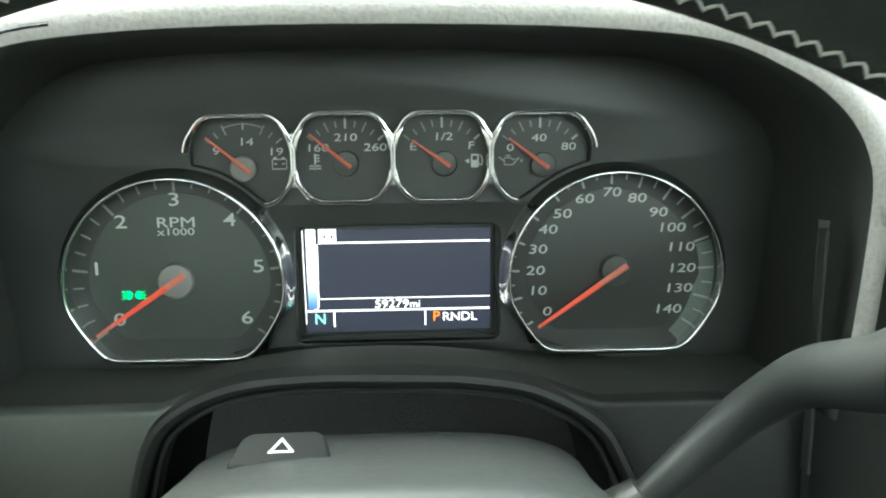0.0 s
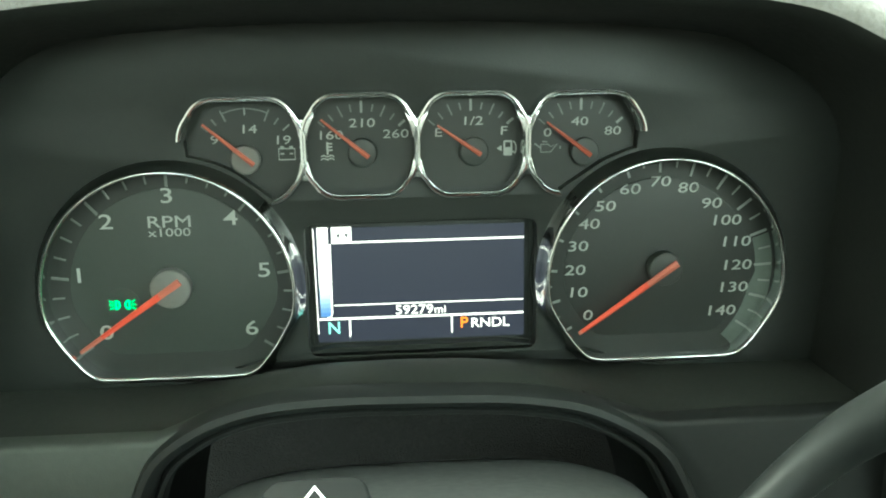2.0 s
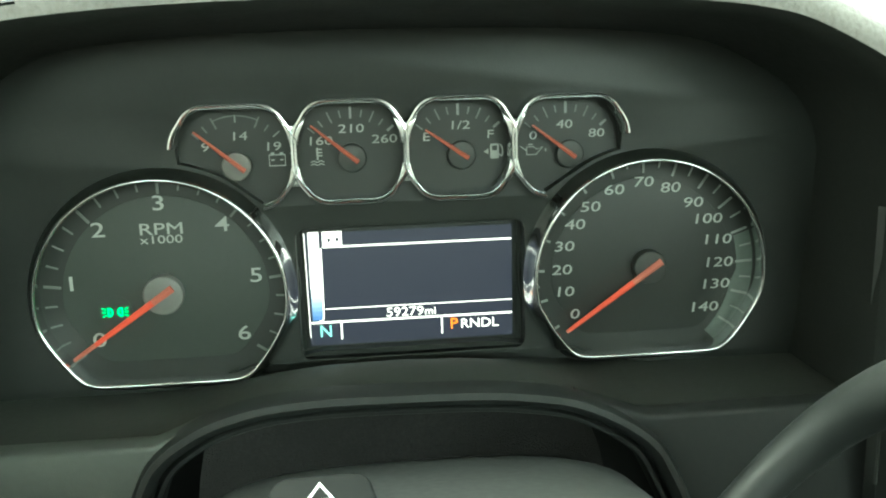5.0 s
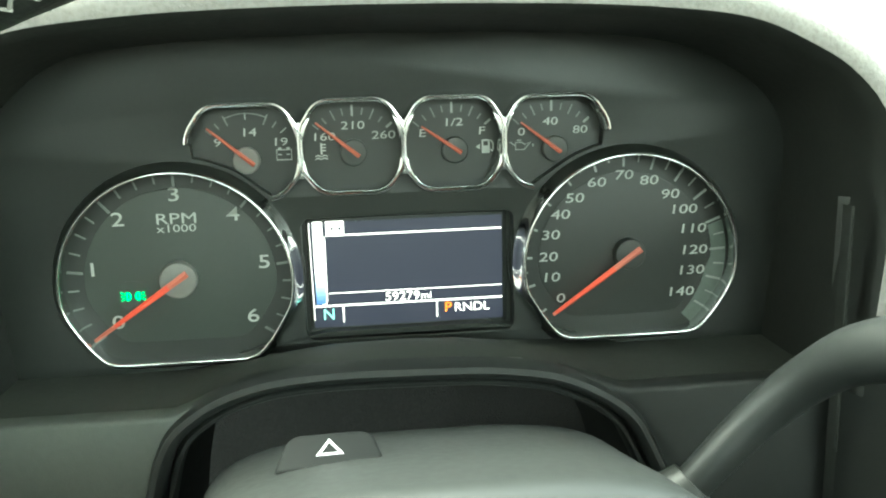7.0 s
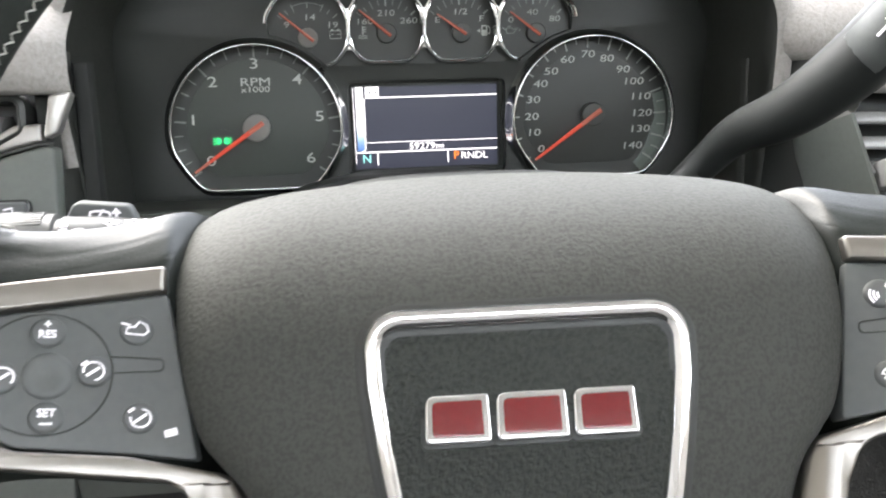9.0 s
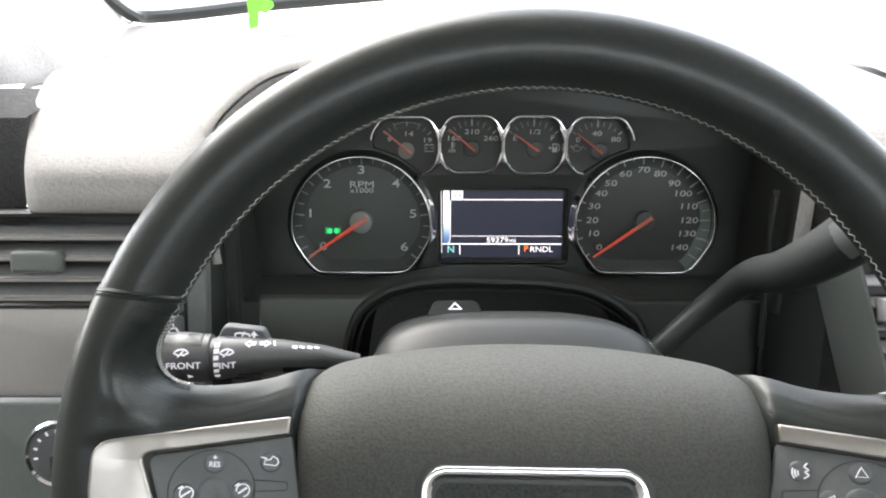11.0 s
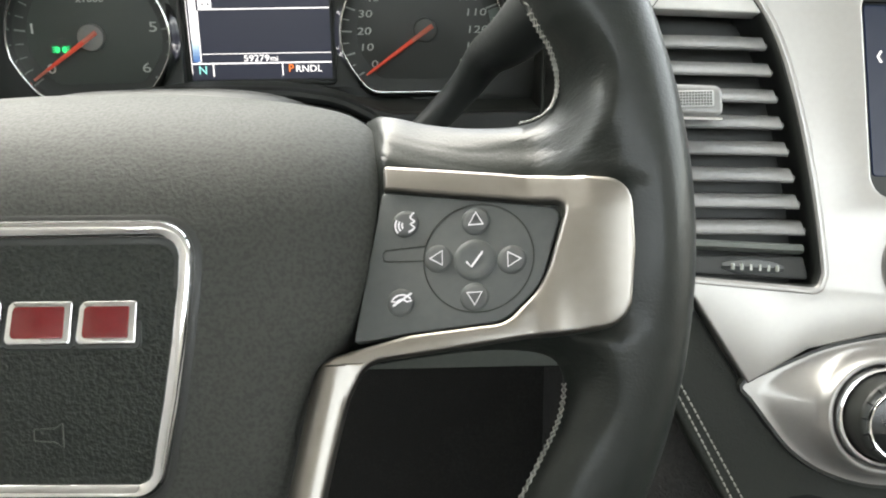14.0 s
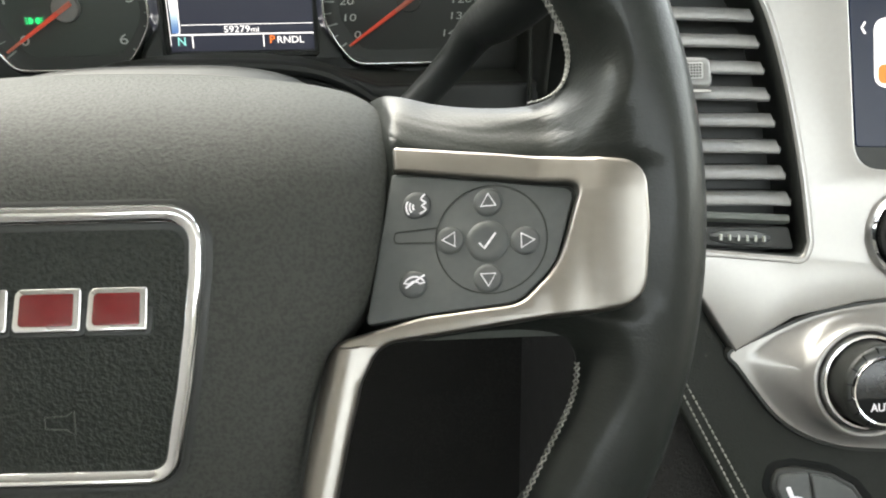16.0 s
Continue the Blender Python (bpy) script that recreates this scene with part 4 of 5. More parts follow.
def stalk_words(text, x, y, size):
    me = words(text, size, 1.15, 0, 0.3, 0.05)
    me.transform(Matrix.Translation((x * MM, y * MM, 0.3 * MM)))
    bm = bmesh.new()
    bm.from_mesh(me)
    bpy.data.meshes.remove(me)
    part("lettering", wrap(bm), ICON, stalk)


INK = [(-0.38, 0.05), (0.38, 0.05), (0.38, 0.4), (-0.38, 0.4)]
for k in range(8):
    part("grip_rib", wrap(strip(-88, 11.0 + 1.3 * k, -69, 11.0 + 1.3 * k, 0.7, -0.2, 0.5)), STALK_GREY, stalk)
for x, y in ((-78, 6.4), (-56.4, 5.6)):
    part("wiper_symbol", wrap(sweep(arc(x, y - 2.4, 4.4, -52, 52, 8) + arc(x, y - 2.4, 1.8, 40, -40, 6), INK)), ICON, stalk)
    part("wiper_blade", wrap(strip(x - 1.6, y - 1.8, x + 1.0, y + 1.2, 0.7, 0.05, 0.4)), ICON, stalk)
stalk_words("FRONT", -77, 0.2, 2.7)
stalk_words("INT", -56.0, -0.6, 2.7)
part("arrow_symbol", wrap(plate([[(-75.4, -5.0), (-73.0, -6.2), (-75.4, -7.4)]], 0.05, 0.4)), ICON, stalk)
for k in range(6):
    part("mark", wrap(strip(-62.6, -6.5 + 3.4 * k, -60.2, -6.5 + 3.4 * k, 1.5 + 0.25 * k, 0.05, 0.4)), ICON, stalk)
for x, s in ((-45.5, 1), (-38.5, -1)):
    part("arrow_symbol", wrap(sweep([(x - 2.4 * s, 10.2), (x, 12.2), (x, 11.0), (x + 2.2 * s, 11.0), (x + 2.2 * s, 9.4), (x, 9.4), (x, 8.2)], INK)), ICON, stalk)
part("symbol", wrap(strip(-34.4, 12.0, -33.6, 8.6, 0.8, 0.05, 0.4)), ICON, stalk)
for x, w in ((-24, 1.6), (-20.6, 1.1), (-16.8, 1.5), (-13.4, 1.0)):
    part("symbol", wrap(strip(x - 1.2, 8.0, x + 1.2, 7.4, w, 0.05, 0.4)), ICON, stalk)
for y in (11, 7.4, 3.6, -1.0):
    part("mark", wrap(strip(-96.0, y, -91.6, y - 0.5, 1.9, 0.05, 0.4)), ICON, stalk)
for y in (-8.6, -12.4):
    part("button", wrap(plate([box(-52, -40, y - 1.6, y + 1.6, 1)], -0.2, 1.2, 0.4)), GLOSS_BLACK, stalk, "small black push button")
part("recess", wrap(plate([box(-30, -4, -9.5, -3.2, 1.4)], -0.4, 0.35, 0.1)), BUTTON_BLACK, stalk)
paddle = part("paddle", plate([rounded([(-66, 6), (-36, 6), (-40, 15.5, 3), (-60.5, 17.8, 4)], 2)], -4, 3, 1.2), SWITCH, stalk, "grey washer paddle")
part("washer_symbol", sweep(smooth([(-54.5, 13.6), (-47.5, 13.2), (-49, 9.4), (-53, 9.6)], 3, True), [(-0.4, 3), (0.4, 3), (0.4, 3.3), (-0.4, 3.3)]), ICON, paddle)
part("washer_spray", strip(-52.6, 10.2, -49.6, 14.4, 0.8, 3, 3.3), ICON, paddle)
part("washer_arrow", strip(-45, 8.6, -45, 13.6, 1.0, 3, 3.3), ICON, paddle)
part("washer_arrow", plate([[(-47, 12.6), (-45, 15.0), (-43, 12.6)]], 3, 3.3), ICON, paddle)
part("collar", plate([rounded([(-20, -8), (4, -6), (8, -14), (-18, -16)], 2)], -4, 6, 1.5), DARK_PLASTIC, stalk)

# ---- steering wheel ----
WH = face_frame(0, -4, 1090, 29, -1.9)
wheel = thing("steering_wheel", "black leather steering wheel with silver spokes and stitched rim", "steering wheel", WH)
RIM = WH.inverted() @ face_frame(0, -8, 1094.7, 15.6, -1.9)
RC = 170.0
SECTION = [(15.8 * math.copysign(abs(math.cos(a)) ** 0.94, math.cos(a)), 14.6 * math.copysign(abs(math.sin(a)) ** 0.96, math.sin(a))) for a in [2 * math.pi * k / 28 for k in range(28)]]


def rim_rows(a0, a1, n, grow=0.0, skew=0.0):
    """Rings of the rim's tube between two angles; skew leans them along the rim from inside to outside."""
    rows = []
    for i in range(n + 1):
        row = []
        for o, z in SECTION:
            a = radians(a0 + (a1 - a0) * i / n - skew * o)
            row.append((math.cos(a) * (RC + o * (1 + grow)), math.sin(a) * (RC + o * (1 + grow)), z * (1 + grow)))
        rows.append(row)
    return rows


SEAMS = (24.8, -31.0)
rim = part("rim", grid(rim_rows(SEAMS[0], 180 - SEAMS[0], 70), closed_v=True), RIM_LEATHER, wheel, "black leather rim", 70)
low_rim = part("rim", grid(rim_rows(180 - SEAMS[1], 360 + SEAMS[1], 60), closed_v=True), RIM_LEATHER, wheel, "black leather rim", 70)
for ob in (rim, low_rim):
    ob.matrix_basis = RIM
for a, skew in ((24.8, 0.12), (154.6, -0.12), (211, 0), (329, 0)):
    rows = []
    for da, grow in ((-0.75, -0.03), (-0.45, 0.02), (-0.15, 0.035), (0.0, 0.0), (0.12, 0.03), (0.5, 0.02), (0.8, -0.03)):
        rows += rim_rows(a + da, a + da, 1, grow, skew)[:1]
    part("seam", grid(rows, closed_v=True), RIM_LEATHER, rim if a < 180 else low_rim)


def stitches(a0, a1):
    """A row of crossed thread along the inner side of the rim."""
    bm = bmesh.new()
    n = int(abs(a1 - a0) / 1.25)
    for i in range(n):
        a = a0 + (a1 - a0) * i / n
        for da, z0, z1 in ((0.8, 0.8, 3.4), (-0.5, 1.4, 3.2)):
            ends = []
            for q, z in ((a, z0), (a + da, z1)):
                r = RC - 15.9 + 0.04 * z * z
                ends.append(Vector((math.cos(radians(q)) * r, math.sin(radians(q)) * r, z)))
            one = tube([ends[0], ends[0].lerp(ends[1], 0.5) + Vector((0, 0, 0.3)), ends[1]], 0.3, 5)
            me = bpy.data.meshes.new("thread")
            one.to_mesh(me)
            one.free()
            bm.from_mesh(me)
            bpy.data.meshes.remove(me)
    return bm


part("stitching", stitches(24.8, 155.2), RIM_THREAD, rim, "pale cross stitching")
part("stitching", stitches(-31, -56), RIM_THREAD, low_rim)
part("stitching", stitches(211, 236), RIM_THREAD, low_rim)


def pad_z(v):
    return 4.4 - (0.0102 * (v - 8) ** 2 if v > 8 else 0.11 * (8 - v) + 0.0018 * (8 - v) ** 2)


def surface_z(u, v):
    return pad_z(v) - 0.0001 * u * u - 0.0042 * max(0.0, abs(u) - 60) ** 2


half = [(0, 65.0), (28, 64.0), (54, 60.5), (76, 56.0), (87, 51.5), (94.0, 44.0), (96.4, 34), (96.2, 26), (93.4, 0), (89.0, -17), (83, -25.5), (76.8, -33), (73.4, -41), (70.8, -52), (67.6, -68), (61, -100), (48, -114), (20, -119)]
edge = smooth(half + [(0, -121)] + [(-x, y) for x, y in half[:0:-1]], 4, True)
rows = [[(0 + p.x * s, -30 + (p.y + 30) * s, surface_z(p.x * s, -30 + (p.y + 30) * s) - 6.0 * s ** 14) for p in edge] for s in (0.001, 0.2, 0.4, 0.55, 0.7, 0.8, 0.87, 0.92, 0.955, 0.98, 0.995)]
rows.append([(p.x, p.y, pad_z(p.y) - 20) for p in edge])
rows.append([(p.x * 0.99, p.y - 0.5, pad_z(p.y) - 42) for p in edge])
cover = part("airbag_cover", grid(rows, closed_v=True), PAD_GRAIN, wheel, "grained dark grey airbag cover", 60)
side = [(41.5, -8, 20), (39.6, -24, 20), (37.0, -40, 20), (34.0, -54, 20), (31.6, -65.6, 9)]
frame_line = rounded([(-42.0, 8.4, 9), (42.0, 8.4, 9)] + side + [(-x, y, r) for x, y, r in side[::-1]], 12, 8)
dense = []
for i, p in enumerate(frame_line):
    q = frame_line[(i + 1) % len(frame_line)]
    steps = max(1, int((Vector(q) - Vector(p)).length / 4))
    dense += [(p[0] + (q[0] - p[0]) * k / steps, p[1] + (q[1] - p[1]) * k / steps) for k in range(steps)]
inlay_rows = [[(x * s, -27.5 + (y + 27.5) * s, surface_z(x * s, -27.5 + (y + 27.5) * s) + 0.42) for x, y in dense] for s in (0.001, 0.15, 0.3, 0.45, 0.6, 0.75, 0.88, 0.97)]
part("badge_inlay", grid(inlay_rows + [[(x, y, z - 1.2) for x, y, z in inlay_rows[-1]]], closed_v=True), INLAY_GRAIN, cover, "darker grained panel inside the frame", 60)
part("badge_frame", sweep(dense, [(-2.8, -1.0), (-2.7, 0.6), (-2.2, 1.7), (-1.6, 2.1), (-0.6, 2.7), (0.8, 3.0), (1.5, 2.8), (2.2, 1.9), (2.7, 0.6), (2.8, -1.0)], lift=surface_z, ring=False), CHROME, cover, "polished chrome frame")
part("badge_frame_groove", sweep(dense, [(-4.4, 0.2), (-3.4, 0.5), (3.4, 0.5), (4.4, 0.1)], lift=surface_z, ring=False), DARK_PLASTIC, cover)
for k, (x0, x1) in enumerate(((-29.0, -11.4), (-10.2, 9.2), (10.4, 27.8))):
    cx, w = (x0 + x1) / 2, (x1 - x0) / 2
    z = surface_z(cx, -18)
    part("badge_recess", plate([rounded([(cx - w - 1, -25.6), (cx + w + 1, -25.6), (cx + w + 1, -10.6), (cx - w - 1, -10.6)], 2)], z - 1, z + 0.5, 0.3), DARK_PLASTIC, cover)
    mount = part("badge_plate", plate([rounded([(cx - w, -24.6, 2), (cx + w, -24.6, 1), (cx + w, -11.6, 1), (cx - w + 0.6, -11.6, 2.5)], 1.5)], z - 0.5, z + 2.4, 1.0), CHROME, cover, "chrome-edged red badge plate")
    part("enamel", plate([rounded([(cx - w + 2.1, -22.7, 1.2), (cx + w - 2.0, -22.7, 0.6), (cx + w - 2.0, -13.5, 0.6), (cx - w + 2.4, -13.5, 1.4)], 1)], z + 1.8, z + 2.6, 0.15), RED, mount, "dark red enamel")
part("horn_mark", sweep([(-3.4, -51.2), (-3.4, -48.0), (2.6, -47.6), (5.0, -46.2), (5.0, -53.0), (2.6, -51.6)], [(-0.3, 0.3), (-0.2, 0.95), (0.2, 0.95), (0.3, 0.3)], lift=surface_z), PAD_GRAIN, cover, "raised horn symbol")


def spart(name, bm, material, parent, label=""):
    """A part of a spoke: it rises outwards with the spoke's face."""
    for v in bm.verts:
        v.co.z += 0.33 * (abs(v.co.x) - 0.12) + 0.22 * max(0.0, abs(v.co.x) - 0.15)
        if name == "bezel":
            u, w = abs(v.co.x) / MM, v.co.y / MM
            if v.co.z - 0.33 * (abs(v.co.x) - 0.12) - 0.22 * max(0.0, abs(v.co.x) - 0.15) > 0.002:
                v.co.z += MM * 2.6 * max(0.0, 1 - ((u - 153.5) / 13) ** 2) * max(0.0, min(1.0, (24 - w) / 14))
                if w < -30:
                    v.co.z += MM * 2.4 * max(0.0, 1 - ((u - 80.4 - 0.2 * (w + 43.6)) / 5.2) ** 2)
            v.co.z += 0.21 * v.co.y * max(0.0, min(1.0, (abs(v.co.x) - 0.137) / 0.018))
    return part(name, bm, material, parent, label)


def sput(name, text, x, y, z, *rest):
    ob = put_words(name, text, x, y, z + 0.33 * (abs(x) - 120), *rest)
    ob.rotation_euler = (0, math.copysign(math.atan(0.33), -x), 0)
    return ob


# inner outline of the leather, from the upper seam round the spoke to the lower seam: u, v, z, rim angle, spoke share
HEM = [(139.9, 64.8, 21.5, 24.8, 0), (142.6, 60.0, 20.2, 22.6, 0.1), (145.4, 56.4, 17.2, 20.6, 0.35), (147.9, 51.6, 11.4, 18.8, 0.7), (148.6, 47.9, 5.6, 17.2, 0.9), (147.6, 45.0, 1.4, 15.8, 1), (145.0, 42.9, -1.6, 14.4, 1), (141.6, 41.7, -3.2, 13.2, 1), (136.7, 41.1, -4.6, 12, 1), (129.6, 41.5, -7.0, 10.6, 1), (119.0, 43.0, -10.4, 9, 1), (109.0, 45.4, -13.6, 7.5, 1), (98.4, 49.2, -17.5, 6, 1), (92, 51.0, -24, 5, 1), (84, 51.0, -40, 4, 1)]
HEM += [(76, 40, -44, 3, 1), (76, 10, -44, 0, 1), (76, -18, -40, -3, 1), (88, -28.4, -28, -5, 1), (104, -28, -15, -7, 1), (120, -26.2, -12, -9, 1), (130.5, -25.7, -10, -10.4, 1), (137.1, -26.0, -9, -11.6, 1), (142.6, -26.9, -8, -12.8, 1), (146.5, -28.6, -7, -14, 1), (148.6, -31.8, -6, -15.4, 0.9), (149.2, -36.0, -5, -17.2, 0.6), (148.6, -41.0, -4.4, -19.2, 0.3), (147.2, -46.2, -4.6, -21.4, 0.1), (143.6, -54.0, -6.2, -24.4, 0), (132.4, -75.4, -11.2, -31, 0)]


def bulge(x):
    """Height, 0 to 1, of the rim's rounded section at a share x of its half width."""
    return (1 - (1 - max(0.0, min(1.0, x))) ** (2 / 0.94)) ** 0.48


def soft(x):
    x = max(0.0, min(1.0, x))
    return x * x * (3 - 2 * x)


def bezel_inside(u, v):
    """How far a place lies inside the seat of the silver bezel."""
    top = 29.8 - 0.176 * (u - 97)
    low = -29.6 + 0.1 * (u - 92)
    mid, half_way = (top + low) / 2, (top - low) / 2
    return 10 - math.hypot(max(0.0, u - 157.4), max(0.0, abs(v - mid) - half_way + 10))


def leather_arm(s):
    """Leather of one side: the rim's tube drawn inwards over the spoke, with a seat for the bezel."""
    turn, at = RIM.to_3x3(), RIM.translation / MM
    back = turn.transposed()
    step = 4
    line = smooth([Vector(k[:3]) for k in HEM], step)
    rows = []
    for i, e in enumerate(line):
        k = min(len(HEM) - 2, i // step)
        f = i / step - k
        angle, share = (HEM[k][j] + (HEM[k + 1][j] - HEM[k][j]) * f for j in (3, 4))
        hem = back @ (e - at)
        d = (line[min(i + 1, len(line) - 1)] - line[max(i - 1, 0)]).to_2d().normalized()
        out = Vector((-d.y, d.x))
        if share < 0.05:
            out = Vector((math.cos(radians(angle)), math.sin(radians(angle))))
        crest = Vector((math.cos(radians(angle)) * RC, math.sin(radians(angle)) * RC))
        base = hem.to_2d()
        reach = (crest - base).length
        knee = base + out * min(20.0, 0.5 * reach)

        def place(q):
            return base * (1 - q) ** 2 + knee * (2 * q * (1 - q)) + crest * q * q

        front, behind = [], []
        for j in range(43):
            q = 1 - math.cos(math.pi / 2 * j / 42)
            p = place(q)
            crown = 14.6
            flat = turn @ Vector((p.x, p.y, 0)) + at
            open_side = soft(max((flat.y - 28) / 14, (-25 - flat.y) / 16))
            rise = open_side * soft((p.length - RC + 58) / 46) + (1 - open_side) * soft((p.length - RC + 28) / 26)
            sheet = back @ (Vector((flat.x, flat.y, 0.33 * (flat.x - 120) + 2.0 - 1.6 * max(0.0, 97 - flat.x))) - at)
            crown += share * (1 - rise) * (sheet.z - crown)
            away = min((p - (back @ (h - at)).to_2d()).length for h in line[max(0, i - 14):i + 15]) if share else (p - base).length
            round_up = (1 - share) * bulge(away / 15.8) + share * math.sin(math.pi / 2 * min(1.0, away / 15.0)) ** 0.9
            crown -= 2.5 * share * soft((RC - p.length) / 30)
            z = hem.z + (crown - hem.z) * round_up
            w = turn @ Vector((p.x, p.y, z)) + at
            seat = 0.33 * (w.x - 120) + 0.22 * max(0.0, w.x - 150) + 0.21 * w.y * max(0.0, min(1.0, (w.x - 137) / 18)) + 0.6
            w.z += soft((bezel_inside(w.x, w.y) + 2.6) / 4.0) * min(0.0, seat - w.z)
            front.append(w)
        for j in range(12, 0, -1):
            q = 1 - math.cos(math.pi / 2 * j / 12)
            p = place(q)
            low = -14.6 + share * (1 - q) * (hem.z - 14 + 14.6)
            behind.append(turn @ Vector((p.x, p.y, hem.z + (low - hem.z) * bulge((p - base).length / 15.8))) + at)
        ring = []
        for o, z in SECTION:
            if o > 0.5:
                r = RC + o
                ring.append((math.atan2(z, o), turn @ Vector((math.cos(radians(angle)) * r, math.sin(radians(angle)) * r, z)) + at))
        ring = [w for _, w in sorted(ring, key=lambda item: -item[0])]
        rows.append([(s * w.x, w.y, w.z) for w in front + ring + behind])
    return grid(rows, closed_v=True)


def spoke(s):
    """One side of the wheel: leather arm, silver bezel, switch pod. s: 1 right, -1 left."""
    arm = part("spoke", leather_arm(s), RIM_LEATHER, wheel, "black leather spoke", 70)
    flip = (lambda pts: [(s * p[0], *p[1:]) for p in pts])
    bez = rounded(flip([(97.2, 29.2, 1), (130, 23.6, 30), (154, 18.8, 20), (165.3, 16.2, 11), (166.4, -1, 0), (165.0, -21.4, 13), (152, -23.0, 20), (139, -23.7, 20), (114, -26.8, 20), (92.4, -29.4, 8), (87.0, -40, 10), (83.2, -56, 20), (80.4, -69, 20), (72.8, -108, 1), (63, -108, 1), (69.2, -69, 20), (73.4, -47.5, 20), (77.6, -28.5, 9), (105, -22.0, 20), (132.6, -19.6, 8), (143.2, -9.4, 20), (149.6, 12.6, 3), (97.4, 21.8, 0.5)]), 4, 6)
    bm = plate([bez], -4, 3.7, 1.2)
    cuts = [((s * u, 0), (1, 0)) for u in range(138, 166, 2)] + [((0, v), (0, 1)) for v in range(-22, 20, 4)]
    cuts += [((s * (80.4 + o), -43.6), (s * 0.981, -0.195)) for o in (-3.6, -1.8, 0, 1.8, 3.6)]
    for at, way in cuts:
        chosen = [f for f in bm.faces if way[0] in (0, 1) or f.calc_center_median().y < -0.026]
        chosen += list({e for f in chosen for e in f.edges}) + list({v for f in chosen for v in f.verts})
        bmesh.ops.bisect_plane(bm, geom=chosen, plane_co=(at[0] * MM, at[1] * MM, 0), plane_no=(*way, 0))
    spart("bezel", bm, SATIN, arm, "satin silver bezel")
    pod_edge = rounded(flip([(96.9, 21.2, 1), (148.7, 12.0, 3), (142.4, -9.2, 14), (132.2, -18.9, 8), (105, -21.4, 20), (88.6, -23.6, 1)]), 2, 6)
    pod = spart("switch_pod", plate([pod_edge], -6, 1.8, 0.6), SWITCH, wheel, "black switch pod")
    ring = arc(s * 125.0, -0.6, 15.6, 0, 360, 48)[:-1]
    spart("ring_groove", sweep(ring, [(-0.3, 1.7), (-0.2, 2.05), (0.2, 2.05), (0.3, 1.7)], ring=False), DARK_PLASTIC, pod)
    spart("slot_groove", sweep(flip(rounded([(109.8, 3.9, 0), (97.4, 3.4, 1.2), (97.2, 0.2, 1.2), (109.4, -0.4, 0)], 1)), [(-0.3, 1.7), (-0.2, 2.05), (0.2, 2.05), (0.3, 1.7)], closed=False, ring=False), DARK_PLASTIC, pod)
    for x, y in ((124.6, 10.1), (124.0, -11.8), (113.7, -0.1), (134.6, -1.8), (104.0, 11.0), (102.6, -12.3)):
        spart("button", dome(s * x, y, 1.5, 4.2, 1.3), SWITCH, pod)
    spart("button", dome(s * 124.2, -1.2, 1.6, 6.2, 1.1, dish=0.9), SWITCH, pod, "dished centre button")
    return pod


right_pod, left_pod = spoke(1), spoke(-1)


def hem_stitches(s, first, last):
    """Crossed thread along the hem of the leather, between two of its corners."""
    line = smooth([Vector((k[0], k[1], k[2] + 0.6)) for k in HEM[first:last + 1]], 24)
    bm = bmesh.new()
    marks, run = [line[0]], 0.0
    for a, b in zip(line, line[1:]):
        run += (b - a).length
        if run > 1.7:
            marks.append(b)
            run = 0.0
    for a, b in zip(marks, marks[1:]):
        way = (b - a).to_2d().normalized()
        out = Vector((-way.y, way.x, 0))
        foot, lift = out * -0.5, out * 0.35 + Vector((0, 0, 3.4))
        for p, q in ((a + foot, b + lift), (a + lift * 0.85, b + foot)):
            one = tube([(s * p.x, p.y, p.z), (s * (p.x + q.x) / 2, (p.y + q.y) / 2, (p.z + q.z) / 2 + 0.45), (s * q.x, q.y, q.z)], 0.3, 5)
            me = bpy.data.meshes.new("thread")
            one.to_mesh(me)
            one.free()
            bm.from_mesh(me)
            bpy.data.meshes.remove(me)
    return bm


for s in (1, -1):
    part("stitching", hem_stitches(s, 0, 8), RIM_THREAD, wheel, "pale thread along the spoke")
    part("stitching", hem_stitches(s, 26, 30), RIM_THREAD, wheel, "pale thread along the spoke")
WIRE = [(-0.2, 2.7), (0.2, 2.7), (0.2, 3.3), (-0.2, 3.3)]
for x, y, a in ((124.6, 10.1, 0), (124.0, -11.8, 180), (113.7, -0.1, 270), (134.6, -1.8, 90)):
    spart("arrow_icon", sweep(arc(x, y, 2.4, a, a + 360, 3)[:-1], WIRE), ICON, right_pod)
spart("check_icon", sweep([(121.8, -1.6), (123.2, -3.2), (126.4, 1.0)], [(-0.28, 2.0), (0.28, 2.0), (0.28, 2.6), (-0.28, 2.6)], closed=False), ICON, right_pod)
for r in (1.4, 2.4, 3.4):
    spart("voice_icon", sweep(arc(104.4, 10.4, r, 230, 300, 5), [(-0.22, 2.8), (0.22, 2.8), (0.22, 3.3), (-0.22, 3.3)], closed=False), ICON, right_pod)
spart("voice_icon", sweep(smooth([(106.6, 14.0), (105.4, 12.6), (106.8, 11.4), (105.6, 10.6), (106.8, 9.4), (105.0, 8.2)], 3), WIRE, closed=False), ICON, right_pod)
spart("phone_icon", sweep(arc(103, -13.6, 3.4, -62, 62, 8) + arc(103, -13.6, 2.0, 50, -50, 6), [(-0.2, 2.8), (0.2, 2.8), (0.2, 3.3), (-0.2, 3.3)]), ICON, right_pod)
spart("phone_icon", strip(100.4, -13.4, 106.0, -9.8, 0.5, 2.8, 3.3), ICON, right_pod)
sput("lettering", "+", -124.4, 12.0, 3.2, 1.8, ICON, left_pod, 1, 0, 0.1)
sput("lettering", "RES", -124.4, 9.4, 3.2, 1.7, ICON, left_pod, 1, 0, 0.06)
